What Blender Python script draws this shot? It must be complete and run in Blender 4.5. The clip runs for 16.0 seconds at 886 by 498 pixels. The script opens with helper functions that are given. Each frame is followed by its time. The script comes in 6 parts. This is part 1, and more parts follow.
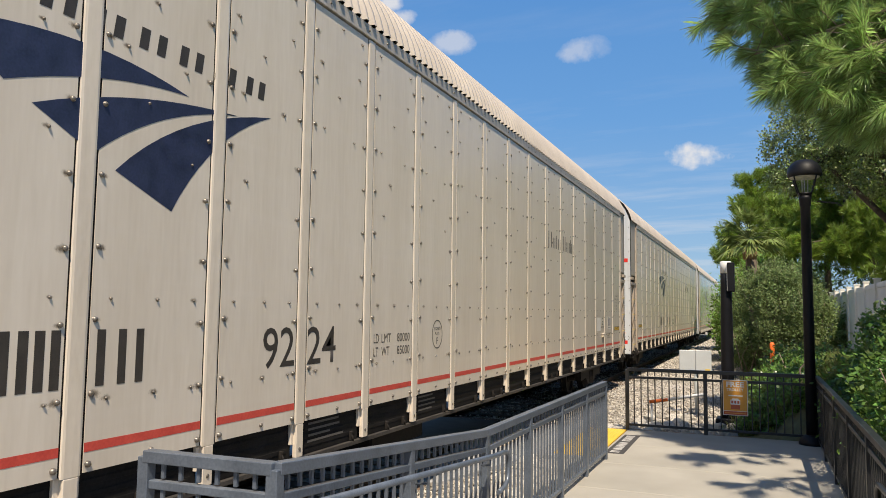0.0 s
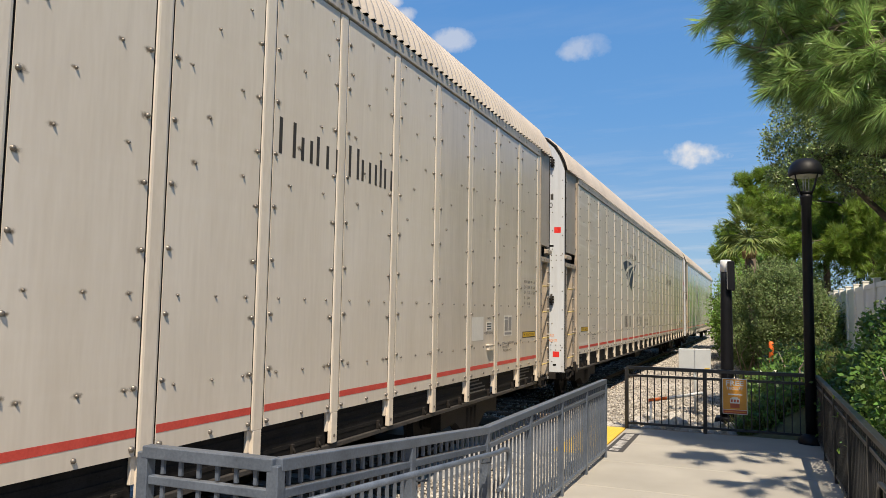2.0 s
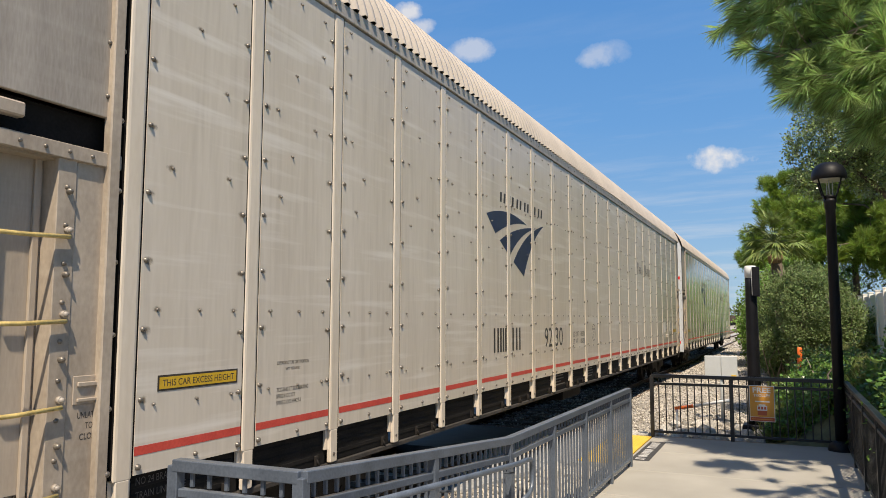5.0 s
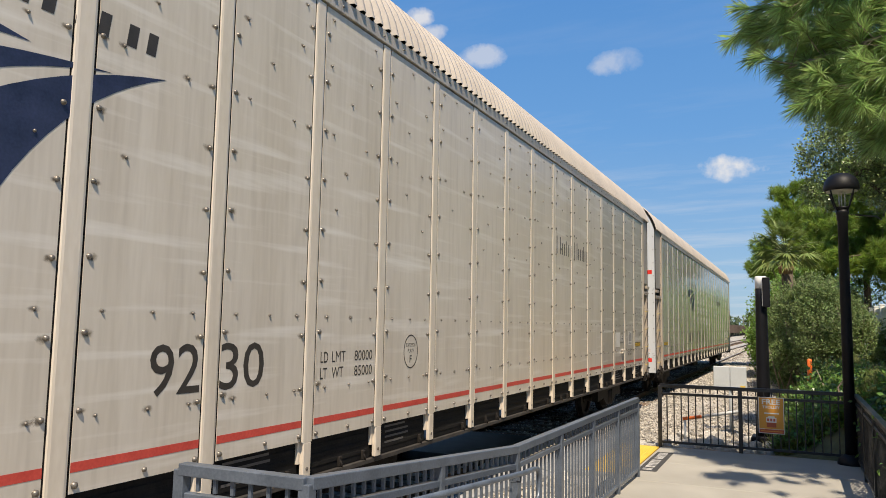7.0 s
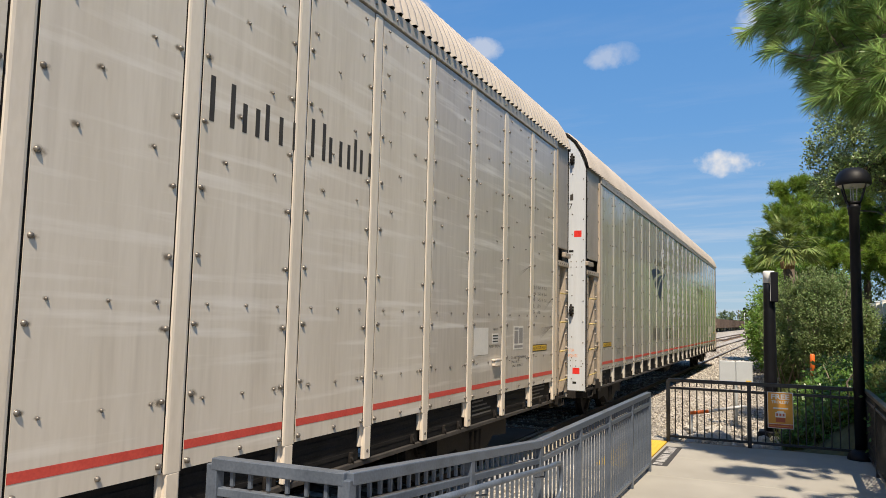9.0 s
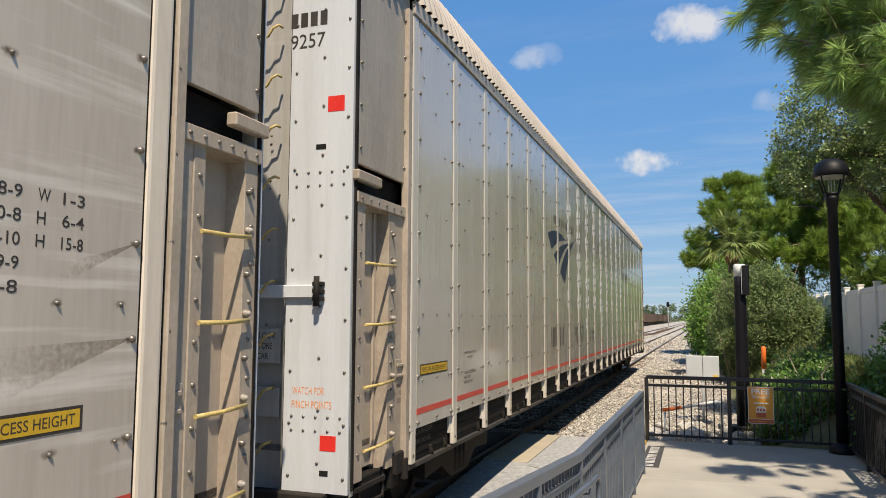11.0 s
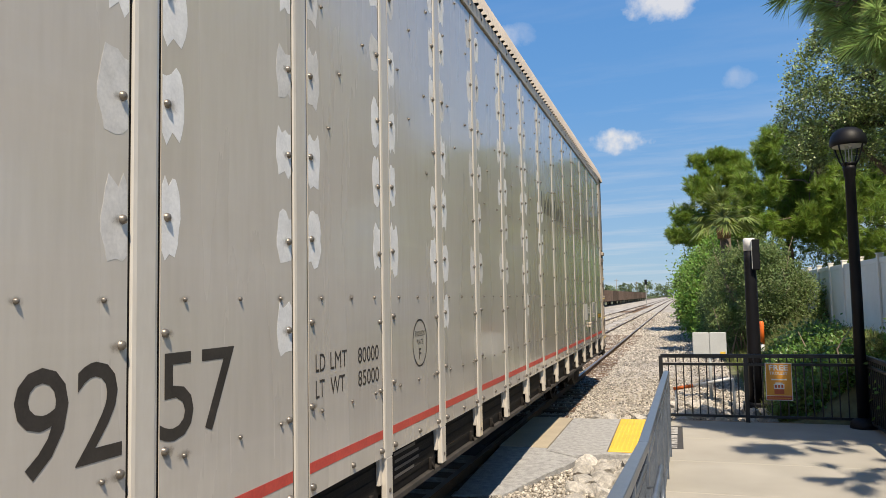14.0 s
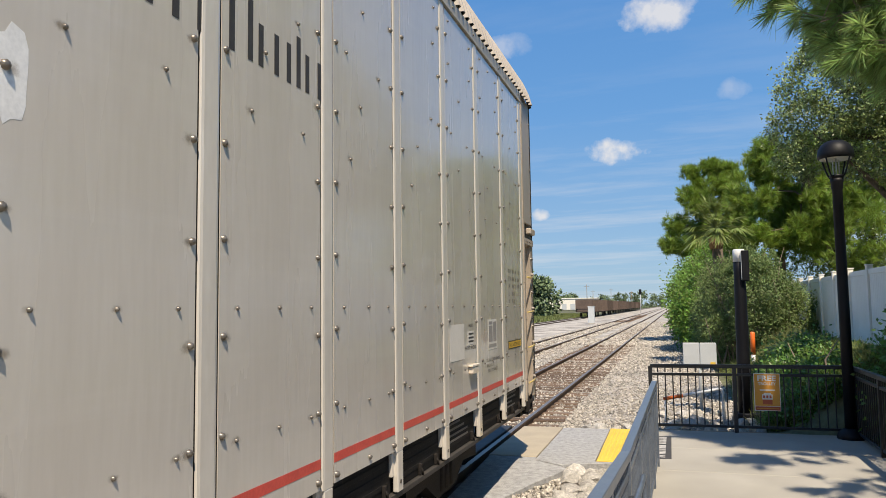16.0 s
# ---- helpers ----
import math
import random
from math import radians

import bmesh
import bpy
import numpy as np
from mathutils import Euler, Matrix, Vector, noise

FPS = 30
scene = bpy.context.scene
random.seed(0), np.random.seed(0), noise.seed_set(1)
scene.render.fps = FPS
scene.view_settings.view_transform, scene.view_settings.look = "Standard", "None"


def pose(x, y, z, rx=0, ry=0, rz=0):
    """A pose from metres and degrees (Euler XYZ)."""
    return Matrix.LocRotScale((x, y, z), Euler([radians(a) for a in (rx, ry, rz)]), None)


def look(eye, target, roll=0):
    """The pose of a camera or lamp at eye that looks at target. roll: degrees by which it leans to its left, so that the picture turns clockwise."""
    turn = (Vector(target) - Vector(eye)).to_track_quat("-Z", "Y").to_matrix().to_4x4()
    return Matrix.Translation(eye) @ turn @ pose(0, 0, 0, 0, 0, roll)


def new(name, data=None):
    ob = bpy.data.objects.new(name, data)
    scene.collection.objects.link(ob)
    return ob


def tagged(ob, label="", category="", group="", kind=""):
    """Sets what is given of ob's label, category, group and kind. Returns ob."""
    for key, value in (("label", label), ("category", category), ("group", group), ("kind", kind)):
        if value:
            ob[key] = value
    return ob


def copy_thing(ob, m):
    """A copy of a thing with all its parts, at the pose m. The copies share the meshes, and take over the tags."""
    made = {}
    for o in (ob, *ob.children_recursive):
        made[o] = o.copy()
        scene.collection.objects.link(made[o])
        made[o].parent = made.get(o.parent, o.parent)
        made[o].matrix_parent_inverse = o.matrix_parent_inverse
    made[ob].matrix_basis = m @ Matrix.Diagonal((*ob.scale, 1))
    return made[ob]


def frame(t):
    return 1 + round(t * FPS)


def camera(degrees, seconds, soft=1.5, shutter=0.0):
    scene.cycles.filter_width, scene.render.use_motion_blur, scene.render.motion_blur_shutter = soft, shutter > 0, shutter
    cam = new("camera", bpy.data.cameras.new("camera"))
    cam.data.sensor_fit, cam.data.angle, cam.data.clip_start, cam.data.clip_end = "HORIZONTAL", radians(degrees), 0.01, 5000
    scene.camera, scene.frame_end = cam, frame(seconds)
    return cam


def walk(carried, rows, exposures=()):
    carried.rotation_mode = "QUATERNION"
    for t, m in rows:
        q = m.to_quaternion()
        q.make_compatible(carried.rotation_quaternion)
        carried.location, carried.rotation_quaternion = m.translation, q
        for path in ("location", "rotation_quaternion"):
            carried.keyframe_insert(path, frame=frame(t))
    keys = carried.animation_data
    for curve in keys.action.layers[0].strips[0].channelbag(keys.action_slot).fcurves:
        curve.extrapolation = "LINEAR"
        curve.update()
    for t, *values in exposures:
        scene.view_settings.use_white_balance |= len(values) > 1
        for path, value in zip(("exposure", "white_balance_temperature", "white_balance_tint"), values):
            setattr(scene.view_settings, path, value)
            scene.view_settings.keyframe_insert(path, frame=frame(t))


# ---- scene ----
cam = camera(61.7, 16.0, 0.45)
PATH = [
    (0, (5.074, -0.256, 1.999), (4.296, 1.579, 2.166), 0.7),
    (0.5, (5.088, -0.246, 1.99), (4.315, 1.591, 2.153), 0.8),
    (1, (5.046, -0.223, 1.982), (4.281, 1.618, 2.143), 1.0),
    (1.5, (5.062, -0.238, 1.983), (4.291, 1.601, 2.145), 1.0),
    (2, (5.043, -0.237, 1.989), (4.268, 1.6, 2.15), 1.0),
    (2.5, (5.069, -0.261, 1.997), (4.278, 1.569, 2.161), 0.8),
    (3, (5.072, -0.285, 1.996), (4.267, 1.538, 2.166), 0.6),
    (3.5, (5.074, -0.282, 2.003), (4.255, 1.534, 2.177), 0.4),
    (4, (5.087, -0.292, 2.003), (4.259, 1.52, 2.184), 0.2),
    (4.5, (5.097, -0.295, 2.004), (4.266, 1.514, 2.188), 0.1),
    (7, (5.087, -0.286, 2.017), (4.235, 1.512, 2.218), 1.0),
    (7.5, (5.118, -0.345, 2.014), (4.246, 1.444, 2.217), 1.2),
    (8, (5.109, -0.366, 2.013), (4.229, 1.419, 2.213), 1.3),
    (8.5, (5.023, -0.355, 2.007), (4.151, 1.435, 2.197), 1.3),
    (11, (3.916, 0.069, 2.011), (3.253, 1.947, 2.193), 0.3),
    (11.5, (3.743, 0.127, 2.009), (3.094, 2.011, 2.185), -0.1),
    (12, (3.57, 0.225, 2.022), (2.925, 2.111, 2.188), -0.3),
    (12.5, (3.407, 0.277, 2.031), (2.761, 2.164, 2.183), -0.5),
    (13, (3.311, 0.3, 2.002), (2.676, 2.191, 2.14), -0.7),
    (13.5, (3.3, 0.338, 2.01), (2.68, 2.235, 2.14), -0.9),
    (14, (3.309, 0.367, 2.014), (2.704, 2.268, 2.149), -1.1),
    (14.5, (3.362, 0.338, 2.013), (2.76, 2.239, 2.161), -1.2),
    (15, (3.377, 0.33, 2.027), (2.779, 2.232, 2.186), -1.3),
    (15.5, (3.398, 0.306, 2.023), (2.805, 2.21, 2.184), -1.0),
    (16, (3.389, 0.327, 2.021), (2.797, 2.231, 2.179), -0.8),
]
walk(cam, [(t, look(eye, target, roll)) for t, eye, target, roll in PATH],
     exposures=[(0, 0.28, 7250, 11), (16, 0.28, 7250, 11)])

# ---------------------------------------------------------------- light
SUN = Vector((0.27, -0.57, 1.0)).normalized()          # towards the sun
sun_data = bpy.data.lights.new("sun", "SUN")
sun_data.energy, sun_data.angle, sun_data.color = 5.0, radians(0.55), (1.0, 0.93, 0.82)
sun = new("sun", sun_data)
sun.matrix_world = look(SUN * 60, (0, 0, 0))

world = bpy.data.worlds.new("sky")
scene.world = world
world.use_nodes = True
wt = world.node_tree
wn, wl = wt.nodes, wt.links
sky = wn.new("ShaderNodeTexSky")
sky.sky_type, sky.sun_disc = "NISHITA", False
sky.sun_elevation = math.asin(SUN.z)
sky.sun_rotation = math.atan2(SUN.x, SUN.y)
sky.air_density, sky.dust_density, sky.ozone_density = 1.0, 0.1, 1.2
sky.altitude = 300
tc = wn.new("ShaderNodeTexCoord")


def wmath(op, a, b=None, clamp=False):
    n = wn.new("ShaderNodeMath")
    n.operation, n.use_clamp = op, clamp
    for i, v in enumerate((a, b)):
        if v is None:
            continue
        if isinstance(v, (int, float)):
            n.inputs[i].default_value = v
        else:
            wl.new(v, n.inputs[i])
    return n.outputs[0]


# thin high cloud, projected on a flat layer
sep = wn.new("ShaderNodeSeparateXYZ")
wl.new(tc.outputs["Generated"], sep.inputs[0])
height = wmath("ADD", wmath("MAXIMUM", sep.outputs[2], 0.0), 0.08)
flat = wn.new("ShaderNodeCombineXYZ")
wl.new(wmath("DIVIDE", sep.outputs[0], height), flat.inputs[0])
wl.new(wmath("DIVIDE", sep.outputs[1], height), flat.inputs[1])
stretch = wn.new("ShaderNodeMapping")
stretch.inputs["Rotation"].default_value = (0, 0, radians(35))
stretch.inputs["Scale"].default_value = (0.35, 1.1, 1)
wl.new(flat.outputs[0], stretch.inputs[0])
wisps = wn.new("ShaderNodeTexNoise")
wisps.inputs["Scale"].default_value, wisps.inputs["Detail"].default_value = 1.1, 7
wisps.inputs["Roughness"].default_value = 0.62
wl.new(stretch.outputs[0], wisps.inputs["Vector"])
thin = wmath("MULTIPLY", wmath("SUBTRACT", wisps.outputs["Fac"], 0.46, True), 3.0, True)
low = wmath("SUBTRACT", 1.0, wmath("MULTIPLY", wmath("ABSOLUTE", wmath("SUBTRACT", sep.outputs[2], 0.10)), 5.0), True)
thin = wmath("MULTIPLY", thin, wmath("ADD", wmath("MULTIPLY", low, 0.55), 0.16))
# small fair-weather clouds: way, half width, half height, strength
puffs = wn.new("ShaderNodeTexNoise")
puffs.inputs["Scale"].default_value, puffs.inputs["Detail"].default_value = 26, 6
puffs.inputs["Roughness"].default_value = 0.6
wl.new(tc.outputs["Generated"], puffs.inputs["Vector"])
CLOUDS = [
    ((-0.0674, 0.9774, 0.2005), 0.0472, 0.0198, 0.95),
    ((-0.2003, 0.9211, 0.3340), 0.0335, 0.0183, 0.38),
    ((-0.3583, 0.8664, 0.3479), 0.0396, 0.0168, 0.50),
    ((-0.4102, 0.8311, 0.3754), 0.0198, 0.0122, 0.60),
    ((-0.4242, 0.8164, 0.3919), 0.0228, 0.0137, 0.80),
    ((-0.0099, 0.9329, 0.3601), 0.0548, 0.0259, 0.80),
    ((-0.1707, 0.9778, 0.1215), 0.0168, 0.0107, 0.80),
    ((-0.1851, 0.9229, 0.3377), 0.0228, 0.0152, 0.22),
    ((0.0797, 0.9615, 0.2631), 0.0228, 0.0152, 0.25),
]
cover = None
for way, wide, tall, strength in CLOUDS:
    way = Vector(way).normalized()
    side = Vector((way.y, -way.x, 0)).normalized()
    up = side.cross(way)
    terms = []
    for axis, size in ((side, wide), (up, tall)):
        d = wn.new("ShaderNodeVectorMath")
        d.operation = "DOT_PRODUCT"
        d.inputs[1].default_value = axis
        wl.new(tc.outputs["Generated"], d.inputs[0])
        terms.append(wmath("POWER", wmath("ABSOLUTE", wmath("DIVIDE", d.outputs["Value"], size)), 2.0))
    front = wn.new("ShaderNodeVectorMath")
    front.operation = "DOT_PRODUCT"
    front.inputs[1].default_value = way
    wl.new(tc.outputs["Generated"], front.inputs[0])
    r2 = wmath("ADD", terms[0], terms[1])
    body = wmath("SUBTRACT", wmath("ADD", wmath("MULTIPLY", puffs.outputs["Fac"], 2.6), -0.45), r2)
    body = wmath("MULTIPLY", wmath("MULTIPLY", body, 1.3, True), strength)
    body = wmath("MULTIPLY", body, wmath("GREATER_THAN", front.outputs["Value"], 0.8))
    cover = body if cover is None else wmath("MAXIMUM", cover, body)
cover = wmath("MAXIMUM", cover, thin)
white = wn.new("ShaderNodeMixRGB")
white.inputs[2].default_value = (5.4, 5.6, 6.0, 1)
wl.new(cover, white.inputs[0])
grade = wn.new("ShaderNodeHueSaturation")
grade.inputs["Saturation"].default_value = 1.42
wl.new(sky.outputs[0], grade.inputs["Color"])
clear = wn.new("ShaderNodeValToRGB")
for place, colour in ((0.0, (2.0, 3.4, 5.1)), (0.10, (1.6, 3.05, 5.25)), (0.25, (0.92, 2.45, 5.25)), (0.50, (0.50, 1.80, 4.7)), (1.0, (0.33, 1.25, 3.6))):
    stop = clear.color_ramp.elements.new(place) if 0 < place < 1 else clear.color_ramp.elements[-int(place)]
    stop.color = (*colour, 1)
wl.new(sep.outputs[2], clear.inputs[0])
tone = wn.new("ShaderNodeMixRGB")
tone.inputs[0].default_value = 0.9
wl.new(grade.outputs[0], tone.inputs[1])
wl.new(clear.outputs[0], tone.inputs[2])
wl.new(tone.outputs[0], white.inputs[1])
background = wn["Background"]
background.inputs[1].default_value = 0.122
wl.new(white.outputs[0], background.inputs[0])


# ---------------------------------------------------------------- materials
def mat(name, base, rough=0.6, metal=0.0, var=0.15, scale=4.0, fine=60.0, bump=0.15, depth=0.004, stretch=(1, 1, 1),
        island=0.0, coat=0.0, second=None, patch=0.0, through_light=0.0, spec=0.5, piece=0.0, streak=0.0, wipe=0.08, coat_rough=0.2):
    """A surface with large stains, fine grain and relief; island, piece: how far separate pieces differ."""
    m = bpy.data.materials.new(name)
    m.use_nodes = True
    n, l = m.node_tree.nodes, m.node_tree.links
    b = n["Principled BSDF"]
    co = n.new("ShaderNodeTexCoord")
    mp = n.new("ShaderNodeMapping")
    mp.inputs["Scale"].default_value = stretch
    own = co.outputs["Object"]
    if streak:                                       # no two sheets carry the same stains
        oi, sc, ad = n.new("ShaderNodeObjectInfo"), n.new("ShaderNodeVectorMath"), n.new("ShaderNodeVectorMath")
        sc.operation, ad.operation = "SCALE", "ADD"
        sc.inputs[0].default_value = (31.0, 57.0, 43.0)
        l.new(oi.outputs["Random"], sc.inputs["Scale"])
        l.new(own, ad.inputs[0])
        l.new(sc.outputs[0], ad.inputs[1])
        own = ad.outputs[0]
    l.new(own, mp.inputs[0])
    big, small = n.new("ShaderNodeTexNoise"), n.new("ShaderNodeTexNoise")
    for t, s, d in ((big, scale, 5), (small, fine, 4)):
        t.inputs["Scale"].default_value, t.inputs["Detail"].default_value = s, d
        l.new(mp.outputs[0], t.inputs["Vector"])
    mix = n.new("ShaderNodeMath")
    mix.operation = "MULTIPLY_ADD"
    mix.inputs[1].default_value = 0.4
    l.new(small.outputs["Fac"], mix.inputs[0])
    half = n.new("ShaderNodeMath")
    half.operation = "MULTIPLY"
    half.inputs[1].default_value = 0.6
    l.new(big.outputs["Fac"], half.inputs[0])
    l.new(half.outputs[0], mix.inputs[2])
    ramp = n.new("ShaderNodeValToRGB")
    lo = [max(0, c * (1 - 1.6 * var)) for c in base]
    hi = [min(1, c * (1 + 1.3 * var)) for c in (second or base)]
    ramp.color_ramp.elements[0].position, ramp.color_ramp.elements[1].position = 0.30, 0.70
    ramp.color_ramp.elements[0].color, ramp.color_ramp.elements[1].color = (*lo, 1), (*hi, 1)
    l.new(mix.outputs[0], ramp.inputs[0])
    out = ramp.outputs[0]
    for amount, source in ((island, "island"), (piece, "piece")):
        if amount:
            g = n.new("ShaderNodeNewGeometry" if source == "island" else "ShaderNodeObjectInfo")
            rnd = g.outputs["Random Per Island" if source == "island" else "Random"]
            hs = n.new("ShaderNodeHueSaturation")
            mr = n.new("ShaderNodeMapRange")
            mr.inputs["To Min"].default_value, mr.inputs["To Max"].default_value = 1 - amount, 1 + amount
            l.new(rnd, mr.inputs["Value"])
            l.new(mr.outputs[0], hs.inputs["Value"])
            if through_light:
                mh = n.new("ShaderNodeMapRange")
                mh.inputs["To Min"].default_value, mh.inputs["To Max"].default_value = 0.475, 0.52
                l.new(rnd, mh.inputs["Value"])
                l.new(mh.outputs[0], hs.inputs["Hue"])
            l.new(out, hs.inputs["Color"])
            out = hs.outputs[0]
    if streak:
        sm = n.new("ShaderNodeMapping")
        sm.inputs["Scale"].default_value = (9, 9, 0.55)
        l.new(own, sm.inputs[0])
        sn = n.new("ShaderNodeTexNoise")
        sn.inputs["Scale"].default_value, sn.inputs["Detail"].default_value = 1.6, 8
        l.new(sm.outputs[0], sn.inputs["Vector"])
        hm = n.new("ShaderNodeMapping")
        hm.inputs["Scale"].default_value = (1, 0.45, 8)
        hm.inputs["Rotation"].default_value = (radians(4), 0, 0)
        l.new(own, hm.inputs[0])
        hn = n.new("ShaderNodeTexNoise")
        hn.inputs["Scale"].default_value, hn.inputs["Detail"].default_value = 1.3, 7
        l.new(hm.outputs[0], hn.inputs["Vector"])
        for source, a0, a1, strength, tint in ((sn, 0.50, 0.72, streak, (0.30, 0.24, 0.18)), (hn, 0.54, 0.74, wipe, (0.80, 0.745, 0.665))):
            mr = n.new("ShaderNodeMapRange")
            mr.inputs["From Min"].default_value, mr.inputs["From Max"].default_value, mr.inputs["To Max"].default_value = a0, a1, strength
            l.new(source.outputs["Fac"], mr.inputs["Value"])
            mx = n.new("ShaderNodeMixRGB")
            mx.inputs[2].default_value = (*tint, 1)
            l.new(mr.outputs[0], mx.inputs[0])
            l.new(out, mx.inputs[1])
            out = mx.outputs[0]
    l.new(out, b.inputs["Base Color"])
    b.inputs["Roughness"].default_value, b.inputs["Metallic"].default_value = rough, metal
    b.inputs["Specular IOR Level"].default_value = spec
    b.inputs["Coat Weight"].default_value = coat
    b.inputs["Coat Roughness"].default_value = coat_rough
    rr = n.new("ShaderNodeMapRange")
    rr.inputs["To Min"].default_value, rr.inputs["To Max"].default_value = max(0.03, rough - 0.12), min(1, rough + 0.12)
    l.new(big.outputs["Fac"], rr.inputs["Value"])
    l.new(rr.outputs[0], b.inputs["Roughness"])
    if bump:
        bp = n.new("ShaderNodeBump")
        bp.inputs["Strength"].default_value, bp.inputs["Distance"].default_value = bump, depth
        l.new(small.outputs["Fac"], bp.inputs["Height"])
        l.new(bp.outputs[0], b.inputs["Normal"])
    if through_light:
        tr = n.new("ShaderNodeBsdfTranslucent")
        l.new(out, tr.inputs["Color"])
        ms = n.new("ShaderNodeMixShader")
        ms.inputs[0].default_value = through_light
        l.new(b.outputs[0], ms.inputs[1])
        l.new(tr.outputs[0], ms.inputs[2])
        l.new(ms.outputs[0], n["Material Output"].inputs["Surface"])
    return m


PAINT = mat("car_paint", (0.675, 0.582, 0.465), 0.38, 0, 0.05, 1.2, 14, 0.04, 0.003, (1, 2.2, 0.25), coat=0.2, spec=0.4, second=(0.675, 0.60, 0.50), streak=0.08, coat_rough=0.16)
PAINT_REAR = mat("sooty_car_paint", (0.585, 0.50, 0.40), 0.40, 0, 0.08, 1.2, 14, 0.04, 0.003, (1, 2.2, 0.25), coat=0.45, second=(0.60, 0.525, 0.435), streak=0.16)
PAINT_WIPED_REAR = mat("sooty_wiped_paint", (0.50, 0.435, 0.36), 0.38, 0, 0.08, 1.2, 14, 0.04, 0.003, (1, 2.2, 0.25), coat=0.5, second=(0.51, 0.45, 0.38), streak=0.25, wipe=0.8)
PAINT_WIPED = mat("wiped_car_paint", (0.635, 0.552, 0.445), 0.38, 0, 0.06, 1.2, 14, 0.04, 0.003, (1, 2.2, 0.25), coat=0.2, spec=0.4, second=(0.635, 0.567, 0.475), streak=0.20, wipe=0.75, coat_rough=0.16)
PAINT_CLEAN = mat("cleaner_car_paint", (0.565, 0.507, 0.43), 0.27, 0, 0.05, 1.1, 14, 0.03, 0.003, (1, 2.2, 0.25), coat=0.9, second=(0.565, 0.518, 0.45), streak=0.06, coat_rough=0.11)
PAINT_RIB = mat("rib_paint", (0.70, 0.595, 0.465), 0.40, 0, 0.05, 1.5, 30, 0.05, 0.003, (1, 1, 0.3), coat=0.5, second=(0.73, 0.64, 0.525), streak=0.14)
PAINT_RIB_CLEAN = mat("cleaner_rib_paint", (0.60, 0.54, 0.455), 0.36, 0, 0.05, 1.5, 30, 0.05, 0.003, (1, 1, 0.3), coat=0.6, second=(0.62, 0.575, 0.50), streak=0.10)
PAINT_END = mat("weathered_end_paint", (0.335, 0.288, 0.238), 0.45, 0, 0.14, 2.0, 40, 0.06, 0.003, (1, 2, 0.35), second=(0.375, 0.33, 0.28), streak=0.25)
RECESS = mat("dusty_recess_paint", (0.39, 0.322, 0.25), 0.55, 0, 0.08, 2.0, 40, 0.06, 0.003, (1, 2, 0.35), second=(0.42, 0.35, 0.275), streak=0.10)
PAINT_ROOF = mat("roof_paint", (0.53, 0.46, 0.385), 0.55, 0, 0.10, 1.2, 30, 0.06, 0.003)
GAP = mat("dirty_sealed_joint", (0.022, 0.018, 0.015), 0.95, 0, 0.3, 8, 60, 0.1, 0.002, spec=0.05)
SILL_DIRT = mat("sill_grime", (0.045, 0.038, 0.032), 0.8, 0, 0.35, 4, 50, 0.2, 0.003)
EAVE = mat("eave_paint", (0.40, 0.36, 0.31), 0.45, 0, 0.14, 3.0, 40, 0.08, 0.003, (1, 3, 0.35), second=(0.46, 0.42, 0.37), streak=0.2)
BAND = mat("eave_steel", (0.27, 0.25, 0.23), 0.5, 0.1, 0.2, 2.0, 40, 0.1, 0.003, (1, 1, 0.4))
PAINT_DIRTY = mat("grimy_paint", (0.36, 0.293, 0.225), 0.5, 0, 0.12, 3.0, 40, 0.08, 0.003, (1, 1, 0.6), second=(0.42, 0.35, 0.275), streak=0.14)
RIVET = mat("rivet_steel", (0.19, 0.165, 0.135), 0.36, 0.45, 0.25, 30, 120, 0.1, 0.002)
DOOR_WHITE = mat("end_door_paint", (0.59, 0.605, 0.615), 0.42, 0, 0.06, 2.5, 50, 0.05, 0.002, (2.5, 1, 0.2), streak=0.15)
DOOR_GREY = mat("end_door_grey", (0.40, 0.385, 0.355), 0.45, 0, 0.12, 3.0, 50, 0.06, 0.002, (3, 1, 0.15), streak=0.35)
NAVY = mat("navy_film", (0.018, 0.026, 0.065), 0.38, 0, 0.25, 8, 60, 0.05, 0.002, second=(0.026, 0.034, 0.075))
INK = mat("letter_paint", (0.046, 0.038, 0.031), 0.5, 0, 0.2, 10, 80, 0.03, 0.001)
RED = mat("red_stripe", (0.60, 0.062, 0.045), 0.4, 0, 0.12, 6, 50, 0.03, 0.001, (1, 1, 1), second=(0.62, 0.085, 0.06))
RED_BRIGHT = mat("red_reflector", (0.75, 0.04, 0.03), 0.3, 0, 0.05, 8, 60, 0.02, 0.001)
ORANGE_STENCIL = mat("orange_stencil", (0.80, 0.30, 0.10), 0.5, 0, 0.1, 10, 80, 0.02, 0.001)
YELLOW_LABEL = mat("yellow_label", (0.62, 0.38, 0.03), 0.45, 0, 0.08, 9, 60, 0.02, 0.001)
YELLOW_RUNG = mat("yellow_rung", (0.55, 0.41, 0.15), 0.45, 0, 0.25, 12, 80, 0.1, 0.002)
WHITE_FILM = mat("white_label", (0.66, 0.62, 0.55), 0.5, 0, 0.06, 9, 60, 0.02, 0.001)
WHITE_PATCH = mat("fresh_primer", (0.80, 0.78, 0.74), 0.5, 0, 0.1, 14, 70, 0.05, 0.001)
OLD_PATCH = mat("weathered_primer", (0.66, 0.63, 0.58), 0.5, 0, 0.12, 14, 70, 0.05, 0.001)
BLACK_STEEL = mat("black_underframe", (0.016, 0.0145, 0.0135), 0.75, 0.0, 0.35, 5, 50, 0.2, 0.004, spec=0.15)
